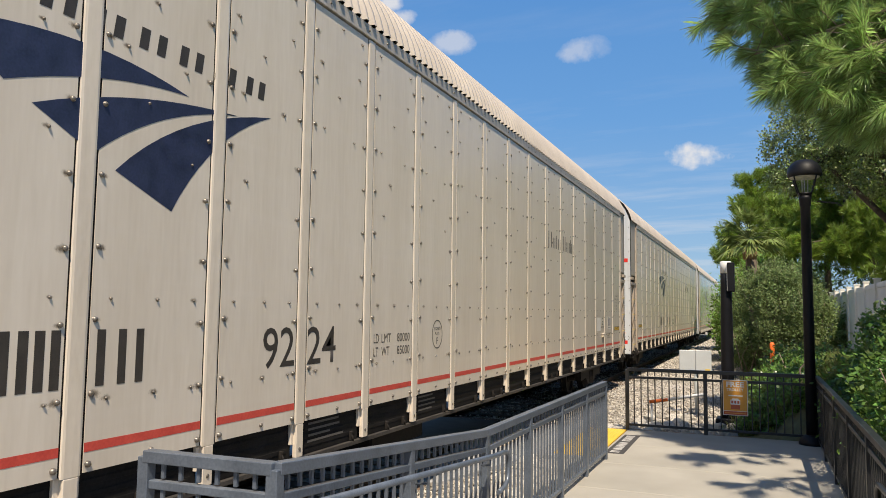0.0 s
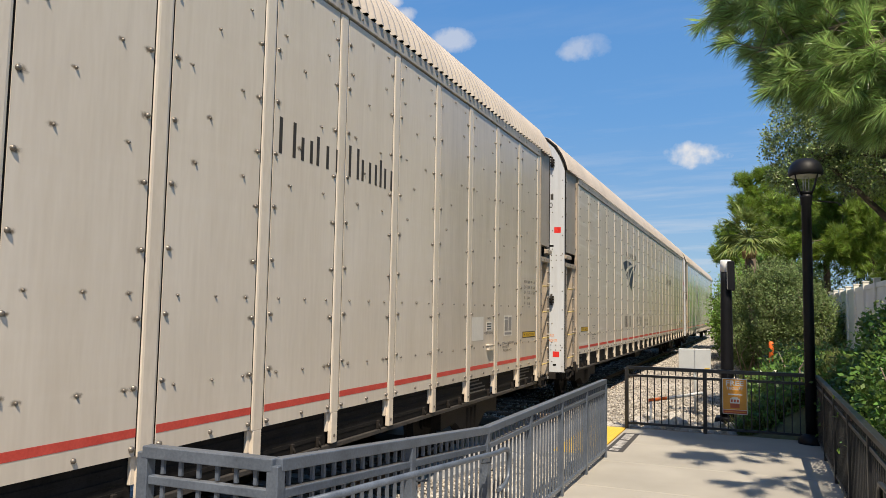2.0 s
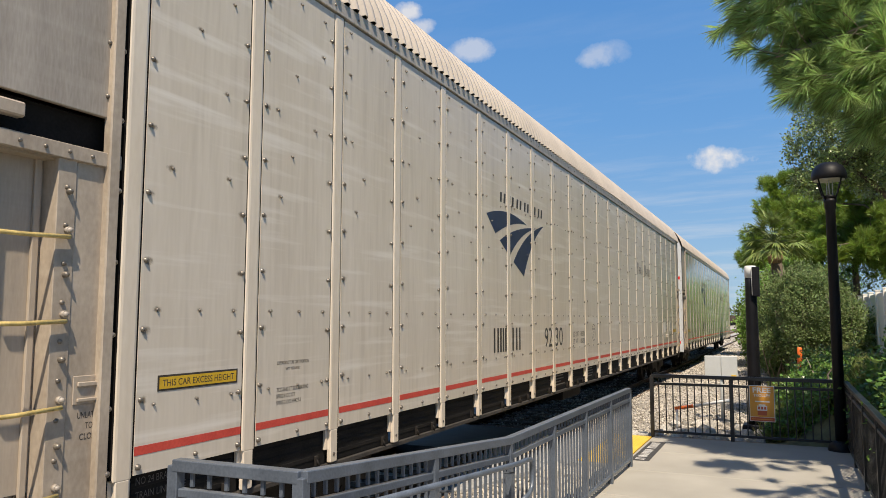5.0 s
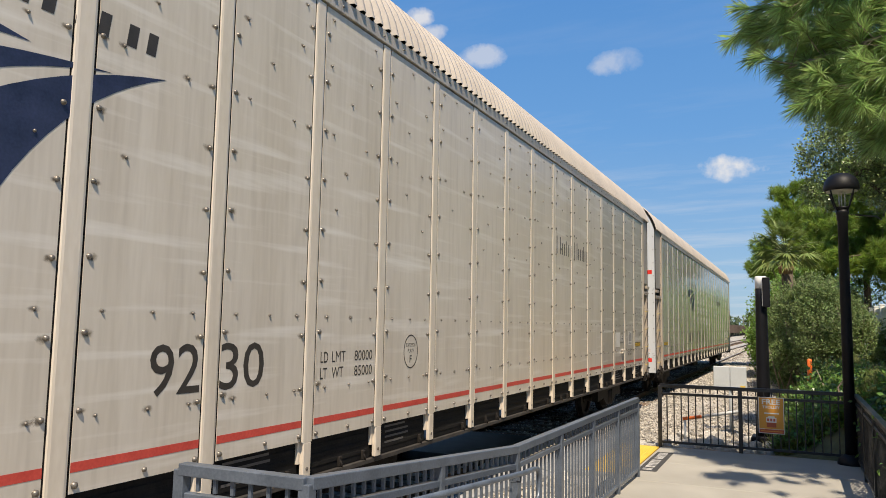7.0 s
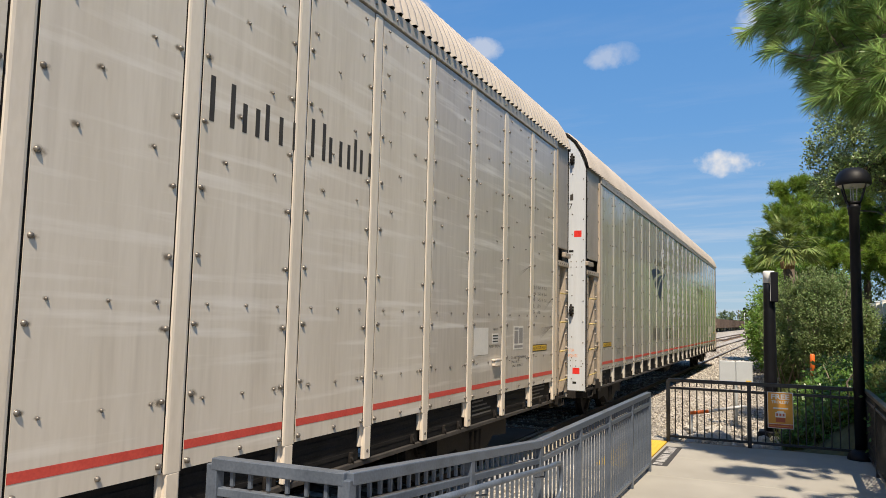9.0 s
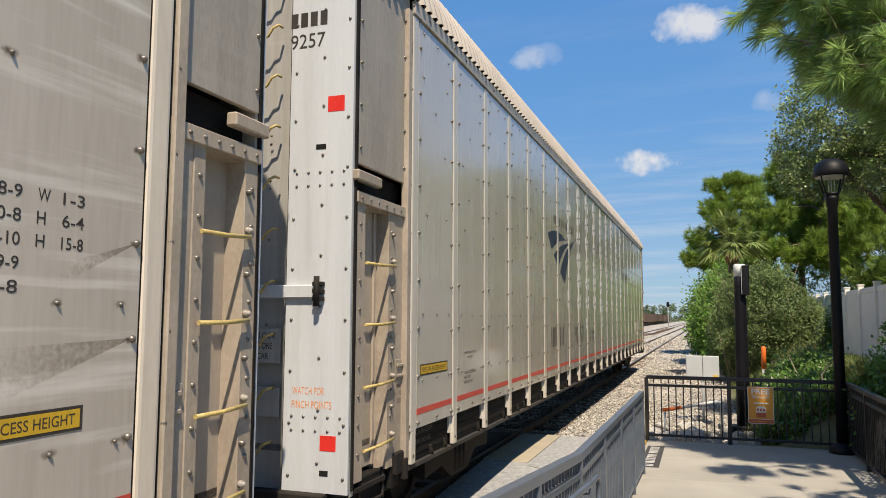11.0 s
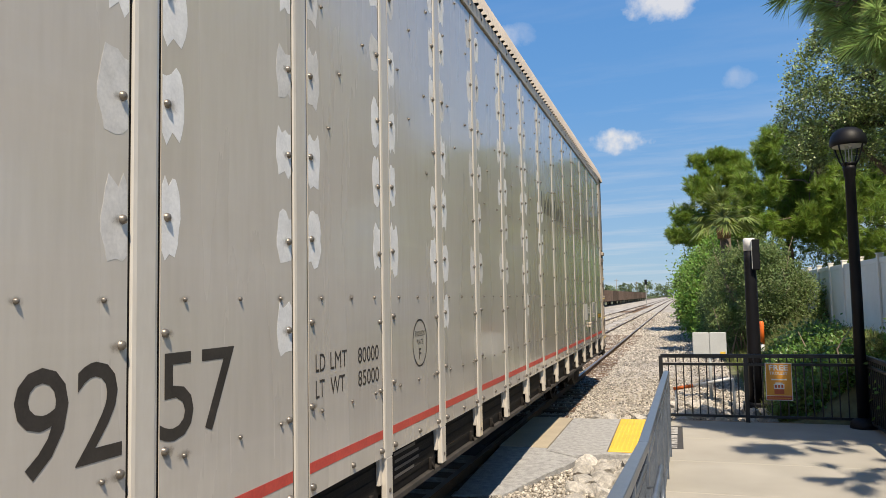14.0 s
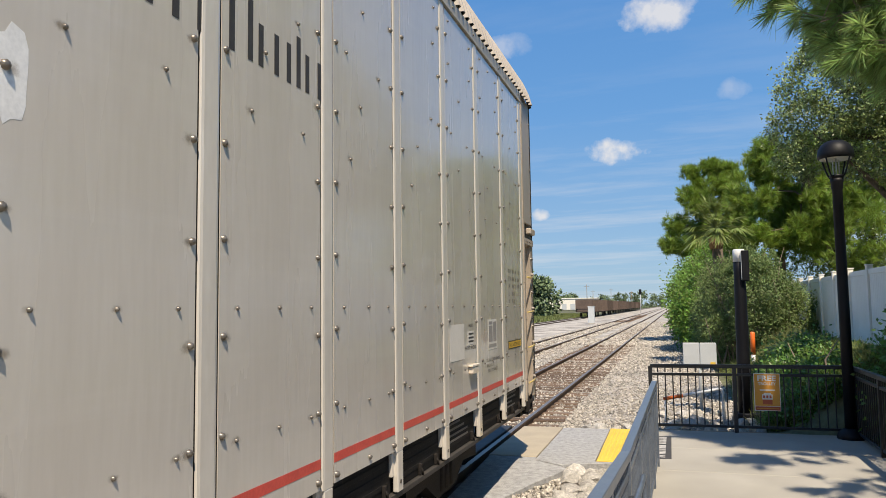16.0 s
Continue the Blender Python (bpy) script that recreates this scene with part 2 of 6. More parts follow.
FAINT_WHITE = mat("faded_stencil", (0.10, 0.092, 0.085), 0.6, 0, 0.15, 10, 60, 0.02, 0.001)
TRUCK = mat("truck_iron", (0.024, 0.020, 0.017), 0.75, 0.0, 0.35, 6, 50, 0.3, 0.005, spec=0.2)
TREAD = mat("wheel_tread", (0.30, 0.28, 0.26), 0.3, 0.9, 0.15, 8, 60, 0.05, 0.002)
# black railing paint, with the sky's reflection put into a grey-blue base colour
RAIL_PAINT = mat("grey_railing_paint", (0.092, 0.112, 0.142), 0.34, 0.15, 0.16, 5, 70, 0.06, 0.002, second=(0.125, 0.148, 0.182))
FENCE_PAINT = mat("black_fence_paint", (0.018, 0.019, 0.021), 0.38, 0.0, 0.2, 5, 70, 0.05, 0.002)
LAMP_PAINT = mat("black_lamp_paint", (0.007, 0.007, 0.009), 0.5, 0.0, 0.2, 5, 70, 0.05, 0.002, spec=0.25)
LAMP_GLASS = mat("frosted_lamp_glass", (0.55, 0.53, 0.48), 0.35, 0, 0.05, 5, 50, 0.02, 0.001)
CONCRETE = mat("walk_concrete", (0.35, 0.325, 0.275), 0.85, 0, 0.10, 1.3, 90, 0.25, 0.003, second=(0.37, 0.345, 0.30))
PANEL_CONCRETE = mat("crossing_concrete", (0.40, 0.34, 0.25), 0.85, 0, 0.12, 2.3, 90, 0.25, 0.003)
RUBBER = mat("rubber_crossing_panel", (0.028, 0.028, 0.030), 0.6, 0, 0.3, 4, 60, 0.2, 0.003)
ASPHALT = mat("worn_asphalt", (0.33, 0.325, 0.315), 0.9, 0, 0.22, 14.0, 75, 1.0, 0.012, second=(0.37, 0.365, 0.355))
TACTILE = mat("yellow_tactile", (0.72, 0.45, 0.045), 0.6, 0, 0.08, 3.0, 90, 0.1, 0.002, second=(0.74, 0.48, 0.07))
STENCIL_BLACK = mat("black_stencil_ground", (0.055, 0.052, 0.05), 0.8, 0, 0.25, 7, 80, 0.1, 0.001)
STENCIL_WHITE = mat("white_stencil_ground", (0.55, 0.53, 0.5), 0.8, 0, 0.2, 7, 80, 0.1, 0.001)
BALLAST = mat("ballast_ground", (0.36, 0.325, 0.27), 0.95, 0, 0.45, 0.5, 14, 1.0, 0.05, second=(0.42, 0.385, 0.34))
STONE = mat("ballast_stone", (0.42, 0.38, 0.325), 0.9, 0, 0.15, 6, 60, 0.3, 0.004, island=0.55)
LIMESTONE = mat("limestone_rock", (0.50, 0.475, 0.44), 0.9, 0, 0.30, 5, 26, 0.9, 0.02, second=(0.56, 0.52, 0.46), piece=0.25)
SOIL = mat("grassy_soil", (0.075, 0.085, 0.035), 0.95, 0, 0.5, 0.25, 6, 0.8, 0.05, second=(0.12, 0.12, 0.06))
RAIL_SIDE = mat("rusty_rail", (0.12, 0.075, 0.05), 0.75, 0.3, 0.3, 5, 60, 0.2, 0.003)
RAIL_TOP = mat("polished_rail_head", (0.30, 0.27, 0.24), 0.5, 0.8, 0.1, 5, 60, 0.05, 0.001)
TIE = mat("creosoted_tie", (0.15, 0.098, 0.065), 0.9, 0, 0.3, 3, 30, 0.5, 0.01, (4, 1, 4), piece=0.3)
VINYL = mat("white_vinyl", (0.84, 0.79, 0.69), 0.5, 0, 0.06, 1.5, 40, 0.03, 0.002)
BARK = mat("tree_bark", (0.13, 0.10, 0.075), 0.95, 0, 0.35, 6, 40, 0.9, 0.02, (1, 1, 0.4))
TWIG = mat("dry_twig", (0.24, 0.19, 0.14), 0.95, 0, 0.25, 6, 40, 0.5, 0.01)
PINE_NEEDLE = mat("pine_needles", (0.40, 0.56, 0.20), 0.32, 0, 0.25, 0.8, 9, 0, island=0.5, through_light=0.50)
PINE_FAR = mat("far_pine_needles", (0.235, 0.345, 0.060), 0.42, 0, 0.25, 0.7, 6, 0, island=0.4, through_light=0.48)
OAK_LEAF = mat("oak_leaves", (0.23, 0.29, 0.105), 0.30, 0, 0.3, 0.6, 6, 0, island=0.65, through_light=0.26)
SHRUB_LEAF = mat("shrub_leaves", (0.185, 0.315, 0.060), 0.45, 0, 0.25, 0.6, 6, 0, island=0.45, through_light=0.44)
SHRUB_GREY = mat("grey_green_leaves", (0.175, 0.24, 0.08), 0.62, 0, 0.25, 0.6, 6, 0, island=0.4, through_light=0.4)
VINE_LEAF = mat("vine_leaves", (0.14, 0.25, 0.055), 0.34, 0, 0.25, 0.8, 6, 0, island=0.45, through_light=0.4)
PALM_LEAF = mat("palm_fronds", (0.23, 0.29, 0.085), 0.45, 0, 0.2, 0.8, 6, 0, island=0.3, through_light=0.35)
PALM_DRY = mat("dry_palm_boots", (0.30, 0.19, 0.10), 0.9, 0, 0.25, 3, 30, 0.5, 0.01)
GRASS = mat("tall_grass", (0.20, 0.235, 0.075), 0.6, 0, 0.25, 0.5, 5, 0, island=0.35, through_light=0.4)
FAR_GREEN = mat("far_foliage", (0.115, 0.16, 0.075), 0.8, 0, 0.35, 0.12, 1.2, 0.6, 0.3, island=0.3)
RUST = mat("rusty_hopper", (0.11, 0.078, 0.062), 0.85, 0, 0.3, 0.6, 8, 0.2, 0.01, piece=0.35)
CABINET = mat("pale_cabinet", (0.55, 0.57, 0.57), 0.45, 0.1, 0.06, 3, 50, 0.03, 0.002)
ORANGE = mat("orange_plastic", (0.85, 0.17, 0.03), 0.45, 0, 0.08, 5, 60, 0.03, 0.001)
WHITE_PLASTIC = mat("white_plastic", (0.72, 0.72, 0.70), 0.4, 0, 0.06, 5, 60, 0.03, 0.001)
SIGN_ORANGE = mat("sign_orange", (0.74, 0.33, 0.045), 0.45, 0, 0.05, 4, 50, 0.02, 0.001)
SIGN_RED = mat("sign_red", (0.50, 0.10, 0.04), 0.45, 0, 0.05, 4, 50, 0.02, 0.001)


# ---------------------------------------------------------------- mesh helpers
def empty(name, m=None, **tags):
    ob = new(name)
    ob.empty_display_size = 0.2
    if m is not None:
        ob.matrix_basis = m
    return tagged(ob, **tags)


def part(name, bm, material, parent=None, label="", smooth=False, **tags):
    """One bmesh as one mesh object under a thing, or as a thing of its own."""
    me = bpy.data.meshes.new(name)
    bm.to_mesh(me)
    bm.free()
    return mesh_part(name, me, material, parent, label, smooth, **tags)


def mesh_part(name, me, material, parent=None, label="", smooth=False, **tags):
    for m in (material if isinstance(material, (list, tuple)) else [material]):
        if m.name not in me.materials:
            me.materials.append(m)
    if smooth:
        me.polygons.foreach_set("use_smooth", [True] * len(me.polygons))
    ob = new(name, me)
    if parent is not None:
        ob.parent = parent
    return tagged(ob, label=label, **tags)


def box(bm, x0, x1, y0, y1, z0, z1, bevel=0.0, m=None, index=0):
    vs = [bm.verts.new((x, y, z)) for z in (z0, z1) for y in (y0, y1) for x in (x0, x1)]
    fs = [bm.faces.new([vs[i] for i in q]) for q in ((0, 2, 3, 1), (4, 5, 7, 6), (0, 1, 5, 4), (2, 6, 7, 3), (0, 4, 6, 2), (1, 3, 7, 5))]
    for f in fs:
        f.material_index = index
    if bevel:
        edges = {e for f in fs for e in f.edges}
        out = bmesh.ops.bevel(bm, geom=list(edges), offset=bevel, segments=1, affect="EDGES")
        vs = list({v for f in out["faces"] for v in f.verts} | {v for v in vs if v.is_valid})
    if m is not None:
        bmesh.ops.transform(bm, matrix=m, verts=[v for v in vs if v.is_valid])
    return bm


def tube(bm, points, radius, sides=8, caps=True, index=0):
    """A round bar along points; radius: one number or one for each point."""
    pts = [Vector(p) for p in points]
    radii = radius if isinstance(radius, (list, tuple)) else [radius] * len(pts)
    rings, ref = [], None
    for i, p in enumerate(pts):
        d = (pts[min(i + 1, len(pts) - 1)] - pts[max(i - 1, 0)]).normalized()
        if ref is None:
            ref = d.orthogonal().normalized()
        ref = (ref - d * ref.dot(d)).normalized()
        other = d.cross(ref)
        rings.append([bm.verts.new(p + (ref * math.cos(a) + other * math.sin(a)) * radii[i])
                      for a in (2 * math.pi * k / sides for k in range(sides))])
    for a, b in zip(rings, rings[1:]):
        for k in range(sides):
            f = bm.faces.new((a[k], a[(k + 1) % sides], b[(k + 1) % sides], b[k]))
            f.smooth, f.material_index = True, index
    if caps:
        bm.faces.new(rings[0][::-1]).material_index = index
        bm.faces.new(rings[-1]).material_index = index
    return bm


def lathe(bm, profile, centre=(0, 0, 0), sides=16, index=0):
    """Turns (radius, height) pairs round the upright axis."""
    c = Vector(centre)
    rings = [[bm.verts.new(c + Vector((r * math.cos(a), r * math.sin(a), z))) for a in (2 * math.pi * k / sides for k in range(sides))]
             for r, z in profile]
    for a, b in zip(rings, rings[1:]):
        for k in range(sides):
            f = bm.faces.new((a[k], a[(k + 1) % sides], b[(k + 1) % sides], b[k]))
            f.smooth, f.material_index = True, index
    bm.faces.new(rings[0][::-1])
    bm.faces.new(rings[-1])
    return bm


def plate(bm, outline, normal, thick):
    """A flat piece of the given outline, raised by thick along normal."""
    n = Vector(normal) * thick
    low = [bm.verts.new(p) for p in outline]
    top = [bm.verts.new(Vector(p) + n) for p in outline]
    f = bm.faces.new(top)
    k = len(low)
    for i in range(k):
        bm.faces.new((low[i], low[(i + 1) % k], top[(i + 1) % k], top[i]))
    bmesh.ops.recalc_face_normals(bm, faces=bm.faces[:])
    return bm


def dome(bm, p, normal, r, tall, sides=6):
    n = Vector(normal).normalized()
    u = n.orthogonal().normalized()
    v = n.cross(u)
    p = Vector(p)
    rings = [[bm.verts.new(p + n * (tall * h) + (u * math.cos(a) + v * math.sin(a)) * (r * q)) for a in (2 * math.pi * k / sides for k in range(sides))]
             for q, h in ((1.0, 0.0), (0.82, 0.6))]
    tip = bm.verts.new(p + n * tall)
    for k in range(sides):
        bm.faces.new((rings[0][k], rings[0][(k + 1) % sides], rings[1][(k + 1) % sides], rings[1][k])).smooth = True
        bm.faces.new((rings[1][k], rings[1][(k + 1) % sides], tip)).smooth = True


def writing(name, words, height, material, parent, place, face, width=None, label="", bold=0.003):
    """Letters of the built-in font, lying on a wall that faces +x or -y (or the ground, "z")."""
    cu = bpy.data.curves.new(name, "FONT")
    cu.body, cu.size, cu.extrude, cu.resolution_u, cu.offset = words, 1.0, 0.0, 3, (0.0 if "M" in words or "W" in words else bold)
    tmp = new(name, cu)
    me = bpy.data.meshes.new_from_object(tmp.evaluated_get(bpy.context.evaluated_depsgraph_get()))
    bpy.data.objects.remove(tmp)
    co = np.empty(len(me.vertices) * 3, dtype=np.float32)
    me.vertices.foreach_get("co", co)
    co = co.reshape(-1, 3)
    lo, hi = co.min(0), co.max(0)
    s = height / max(1e-6, hi[1] - lo[1])
    sx = s if width is None else width / max(1e-6, hi[0] - lo[0])
    u, v = (co[:, 0] - lo[0]) * sx, (co[:, 1] - lo[1]) * s
    out = np.zeros_like(co)
    if face == "+x":
        out[:, 1], out[:, 2] = u, v
    elif face == "-y":
        out[:, 0], out[:, 2] = u, v
    else:
        out[:, 0], out[:, 1] = u, v
    out += np.array(place, dtype=np.float32)
    me.vertices.foreach_set("co", out.ravel())
    me.update()
    return mesh_part(name, me, material, parent, label)


def bars(name, rects, x, material, parent, thick=0.001, label="", lean=0.0):
    """Plain bars on a wall that faces +x: rows of y0, y1, z0, z1."""
    bm = bmesh.new()
    for y0, y1, z0, z1 in rects:
        plate(bm, [(x, y0, z0), (x, y1, z0), (x, y1 + lean, z1), (x, y0 + lean, z1)], (1, 0, 0), thick)
    return part(name, bm, material, parent, label)


def from_arrays(name, verts, faces_per, count, loop_verts):
    me = bpy.data.meshes.new(name)
    me.vertices.add(len(verts))
    me.vertices.foreach_set("co", verts.astype(np.float32).ravel())
    me.loops.add(len(loop_verts))
    me.loops.foreach_set("vertex_index", loop_verts.astype(np.int32))
    me.polygons.add(count)
    me.polygons.foreach_set("loop_start", np.arange(0, count * faces_per, faces_per, dtype=np.int32))
    me.polygons.foreach_set("loop_total", np.full(count, faces_per, dtype=np.int32))
    me.update(calc_edges=True)
    return me


def leaves_mesh(name, pts, ways, length, width, rng, droop=0.0):
    """Four-cornered leaves at pts, pointing along ways."""
    n = len(pts)
    ways = ways / np.maximum(1e-6, np.linalg.norm(ways, axis=1, keepdims=True))
    side = np.cross(ways, np.array([0.15, -0.45, 0.9]) + rng.normal(size=(n, 3)) * 0.5)
    side /= np.maximum(1e-6, np.linalg.norm(side, axis=1, keepdims=True))
    ln = length * rng.uniform(0.6, 1.3, (n, 1))
    wd = width * rng.uniform(0.6, 1.3, (n, 1))
    tip = pts + ways * ln
    tip[:, 2] -= droop * ln[:, 0]
    mid = pts + ways * ln * 0.5
    verts = np.stack([pts, mid + side * wd * 0.5, tip, mid - side * wd * 0.5], 1).reshape(-1, 3)
    return from_arrays(name, verts, 4, n, np.arange(n * 4))


def needles_mesh(name, tufts, per, length, width, rng, spread=0.9, droop=0.25):
    """Bunches of thin needles: rows of x, y, z, way x, way y, way z."""
    t = np.repeat(np.asarray(tufts, dtype=float), per, axis=0)
    n = len(t)
    base, way = t[:, :3], t[:, 3:6]
    back = rng.uniform(0, 0.55, (n, 1)) * length
    d = way + rng.normal(size=(n, 3)) * spread * 0.55
    d /= np.linalg.norm(d, axis=1, keepdims=True)
    start = base - way * back
    ln = length * rng.uniform(0.7, 1.15, (n, 1))
    tip = start + d * ln
    tip[:, 2] -= droop * ln[:, 0] * rng.uniform(0.4, 1.2, n)
    side = np.cross(d, np.array([0.15, -0.45, 0.9]) + rng.normal(size=(n, 3)) * 0.5)
    side /= np.maximum(1e-6, np.linalg.norm(side, axis=1, keepdims=True))
    mid = (start + tip) / 2 + np.array([0, 0, 0.06]) * ln
    w = width / 2
    verts = np.stack([start - side * w * 0.6, start + side * w * 0.6, mid + side * w, tip, mid - side * w], 1).reshape(-1, 3)
    return from_arrays(name, verts, 5, n, np.arange(n * 5))


def clumps(blobs, count, rng, tight=0.16, shell=0.75):
    """Leaf places in clumps over the skins of blobs (x, y, z, rx, ry, rz), and the outward ways there."""
    b = np.asarray(blobs, dtype=float)
    vol = (b[:, 3] * b[:, 4] + b[:, 4] * b[:, 5] + b[:, 3] * b[:, 5])
    groups = max(8, count // 45)
    which = rng.choice(len(b), groups, p=vol / vol.sum())
    d = rng.normal(size=(groups, 3))
    d /= np.linalg.norm(d, axis=1, keepdims=True)
    r = shell + (1.05 - shell) * rng.random((groups, 1)) ** 0.6
    centre = b[which, :3] + d * b[which, 3:6] * r
    size = b[which, 3:6].mean(1, keepdims=True) * tight * rng.uniform(0.5, 1.6, (groups, 1))
    idx = rng.integers(0, groups, count)
    pts = centre[idx] + np.clip(rng.normal(size=(count, 3)), -1.45, 1.45) * size[idx]
    ways = d[idx] * 0.7 + rng.normal(size=(count, 3)) * 0.8
    return pts, ways


# ---------------------------------------------------------------- ground and tracks
TRACKS = (0.0, -3.5, -12.0)


def ground_z(x, y):
    x = np.asarray(x, dtype=float)
    y = np.asarray(y, dtype=float)
    z = np.interp(x, [-40, -16, -14, -10, -6.5, -5.2, -1.75, 1.55, 2.5, 3.2, 4.6],
                  [-0.9, -0.7, -0.13, -0.13, -0.35, -0.13, -0.155, -0.155, -0.13, -0.12, -0.10])
    toe = np.where(y < 13.2, 6.25, 4.7)
    bank = np.clip((x - toe) / 2.0, 0, 1)
    return z + bank * bank * (3 - 2 * bank) * 1.15


def build_ground():
    xs = np.concatenate([[-1500, -600, -250, -120, -60, -40, -25], np.arange(-17, -1.9, 0.6), np.arange(-1.75, 9.6, 0.25), [11, 14, 20, 40, 100, 300, 1500]])
    ys = np.concatenate([[-300, -80, -30], np.arange(-12, 60, 0.5), np.arange(60, 200, 4), [220, 260, 320, 420, 600, 900, 1500, 4500]])
    gx, gy = np.meshgrid(xs, ys)
    gz = ground_z(gx, gy)
    near = (gy < 60) & (gx > -18) & (gx < 10)
    wob = np.array([noise.noise((x * 0.9, y * 0.9, 3.0)) for x, y in zip(gx.ravel(), gy.ravel())]).reshape(gx.shape)
    gz = gz + wob * np.where(near, 0.035, 0.02) * np.where((abs(gx) < 1.7), 0.3, 1)
    gz = np.where((gy > 10.2) & (gy < 13.3) & (gx < 2.4), np.minimum(gz, -0.16), gz)
    nx, ny = len(xs), len(ys)
    verts = np.stack([gx, gy, gz], -1).reshape(-1, 3)
    i, j = np.meshgrid(np.arange(nx - 1), np.arange(ny - 1))
    a = (j * nx + i).ravel()
    quads = np.stack([a, a + 1, a + nx + 1, a + nx], 1)
    me = from_arrays("ground", verts, 4, len(quads), quads.ravel())
    me.materials.append(BALLAST)
    me.materials.append(SOIL)
    cx = verts[quads].mean(1)
    soil = (cx[:, 0] > np.where(cx[:, 1] < 13.2, 6.1, 4.4)) | (cx[:, 0] < -15)
    me.polygons.foreach_set("material_index", soil.astype(np.int32))
    me.polygons.foreach_set("use_smooth", [True] * len(quads))
    return mesh_part("ground", me, [BALLAST, SOIL], None, "grey ballast ground with grassy verges beside the tracks", kind="structure")


ground = build_ground()


def rail_bm(x, y0, y1):
    """A flat-bottomed rail, its head at z = 0."""
    bm = bmesh.new()
    half = [(0.036, 0.0), (0.036, -0.035), (0.010, -0.05), (0.010, -0.14), (0.07, -0.155), (0.07, -0.17)]
    prof = half + [(-a, b) for a, b in half[::-1]]
    ends = [[bm.verts.new((x + a, y, b)) for a, b in prof] for y in (y0, y1)]
    for k in range(len(prof)):
        f = bm.faces.new((ends[0][k], ends[0][(k + 1) % len(prof)], ends[1][(k + 1) % len(prof)], ends[1][k]))
        f.material_index = 1 if k == len(prof) - 1 else 0
    bm.faces.new(ends[0][::-1])
    bm.faces.new(ends[1])
    bmesh.ops.recalc_face_normals(bm, faces=bm.faces[:])
    return bm


def build_track(x, y0, y1, name, label):
    t = empty(name, kind="structure", label=label)
    for s in (-0.755, 0.755):
        part("rail", rail_bm(x + s, y0, y1), [RAIL_SIDE, RAIL_TOP], t)
    return t


main_track = build_track(0.0, -40, 900, "track_main", "straight main track with polished rails on wooden ties")
second_track = build_track(-3.5, -40, 900, "track_second", "second track with brown rails beside the main line")
yard_track = build_track(-12.0, -40, 900, "track_yard", "yard track with rusty rails beyond the main line")


def tie_mesh(width):
    bm = bmesh.new()
    box(bm, -width / 2, width / 2, -0.115, 0.115, -0.30, -0.165, 0.012)
    me = bpy.data.meshes.new("tie")
    bm.to_mesh(me)
    bm.free()
    me.materials.append(TIE)
    return me


tie_data = tie_mesh(2.6)
rng = np.random.default_rng(5)
for k in range(150):
    y = 4.0 + 0.52 * k
    if 10.2 < y < 13.2:
        continue
    o = new("tie", tie_data)
    o.parent = main_track
    o.matrix_basis = pose(rng.normal() * 0.03, y + rng.normal() * 0.02, 0.045 + rng.normal() * 0.008, 0, 0, rng.normal() * 0.8)
for track, x in ((second_track, -3.5), (yard_track, -12.0)):
    bm = bmesh.new()
    for k in range(260):
        y = 20 + 0.55 * k
        box(bm, x - 1.3, x + 1.3, y - 0.11, y + 0.11, -0.26, -0.135)
    part("ties", bm, TIE, track, kind="stuff")


def stones(name, label, places, sizes, rng, material):
    """Broken stones, each a lopsided eight-faced lump."""
    n = len(places)
    octa = np.array([(1, 0, 0), (-1, 0, 0), (0, 1, 0), (0, -1, 0), (0, 0, 1), (0, 0, -1)], dtype=float)
    tri = np.array([(0, 2, 4), (2, 1, 4), (1, 3, 4), (3, 0, 4), (2, 0, 5), (1, 2, 5), (3, 1, 5), (0, 3, 5)])
    v = octa[None] * rng.uniform(0.55, 1.25, (n, 6, 1)) + rng.normal(size=(n, 6, 3)) * 0.28
    ang = rng.uniform(0, 6.28, n)
    c, s = np.cos(ang), np.sin(ang)
    tilt = rng.uniform(-0.9, 0.9, n)
    x, y, z = v[..., 0], v[..., 1], v[..., 2] * 0.8
    y, z = y * np.cos(tilt)[:, None] - z * np.sin(tilt)[:, None], y * np.sin(tilt)[:, None] + z * np.cos(tilt)[:, None]
    v = np.stack([x * c[:, None] - y * s[:, None], x * s[:, None] + y * c[:, None], z], -1)
    v = v * np.asarray(sizes)[:, None, None] + np.asarray(places)[:, None, :]
    loops = (tri[None] + (np.arange(n) * 6)[:, None, None]).ravel()
    me = from_arrays(name, v.reshape(-1, 3), 3, n * 8, loops)
    return mesh_part(name, me, material, None, label, kind="stuff")


rng = np.random.default_rng(11)


def scatter(n, x0, x1, y0, y1, power=1.0):
    x = rng.uniform(x0, x1, n)
    y = y0 + (y1 - y0) * rng.random(n) ** power
    return x, y


xs, ys = [], []
for n, a in ((15000, (1.35, 4.5, 13.05, 45, 1.7)), (7000, (-0.7, 0.7, 13.0, 45, 1.6)), (5000, (0.8, 1.5, 13.0, 45, 1.6)),
             (9000, (1.25, 3.0, 4.0, 10.3, 1.0)), (3500, (-3.0, -0.8, 20, 50, 1.5)),
             (9000, (-1.3, 1.5, 42, 95, 1.2)), (7000, (-5.0, -2.0, 26, 95, 1.3)), (5000, (1.5, 4.4, 42, 95, 1.2))):
    x, y = scatter(n, *a)
    xs.append(x), ys.append(y)
xs, ys = np.concatenate(xs), np.concatenate(ys)
keep = ~((abs(xs) < 1.3) & (abs(((ys - 4.0 + 0.26) % 0.52) - 0.26) < 0.10)) & ~((ys > 10.1) & (ys < 13.1) & (xs < 2.5))
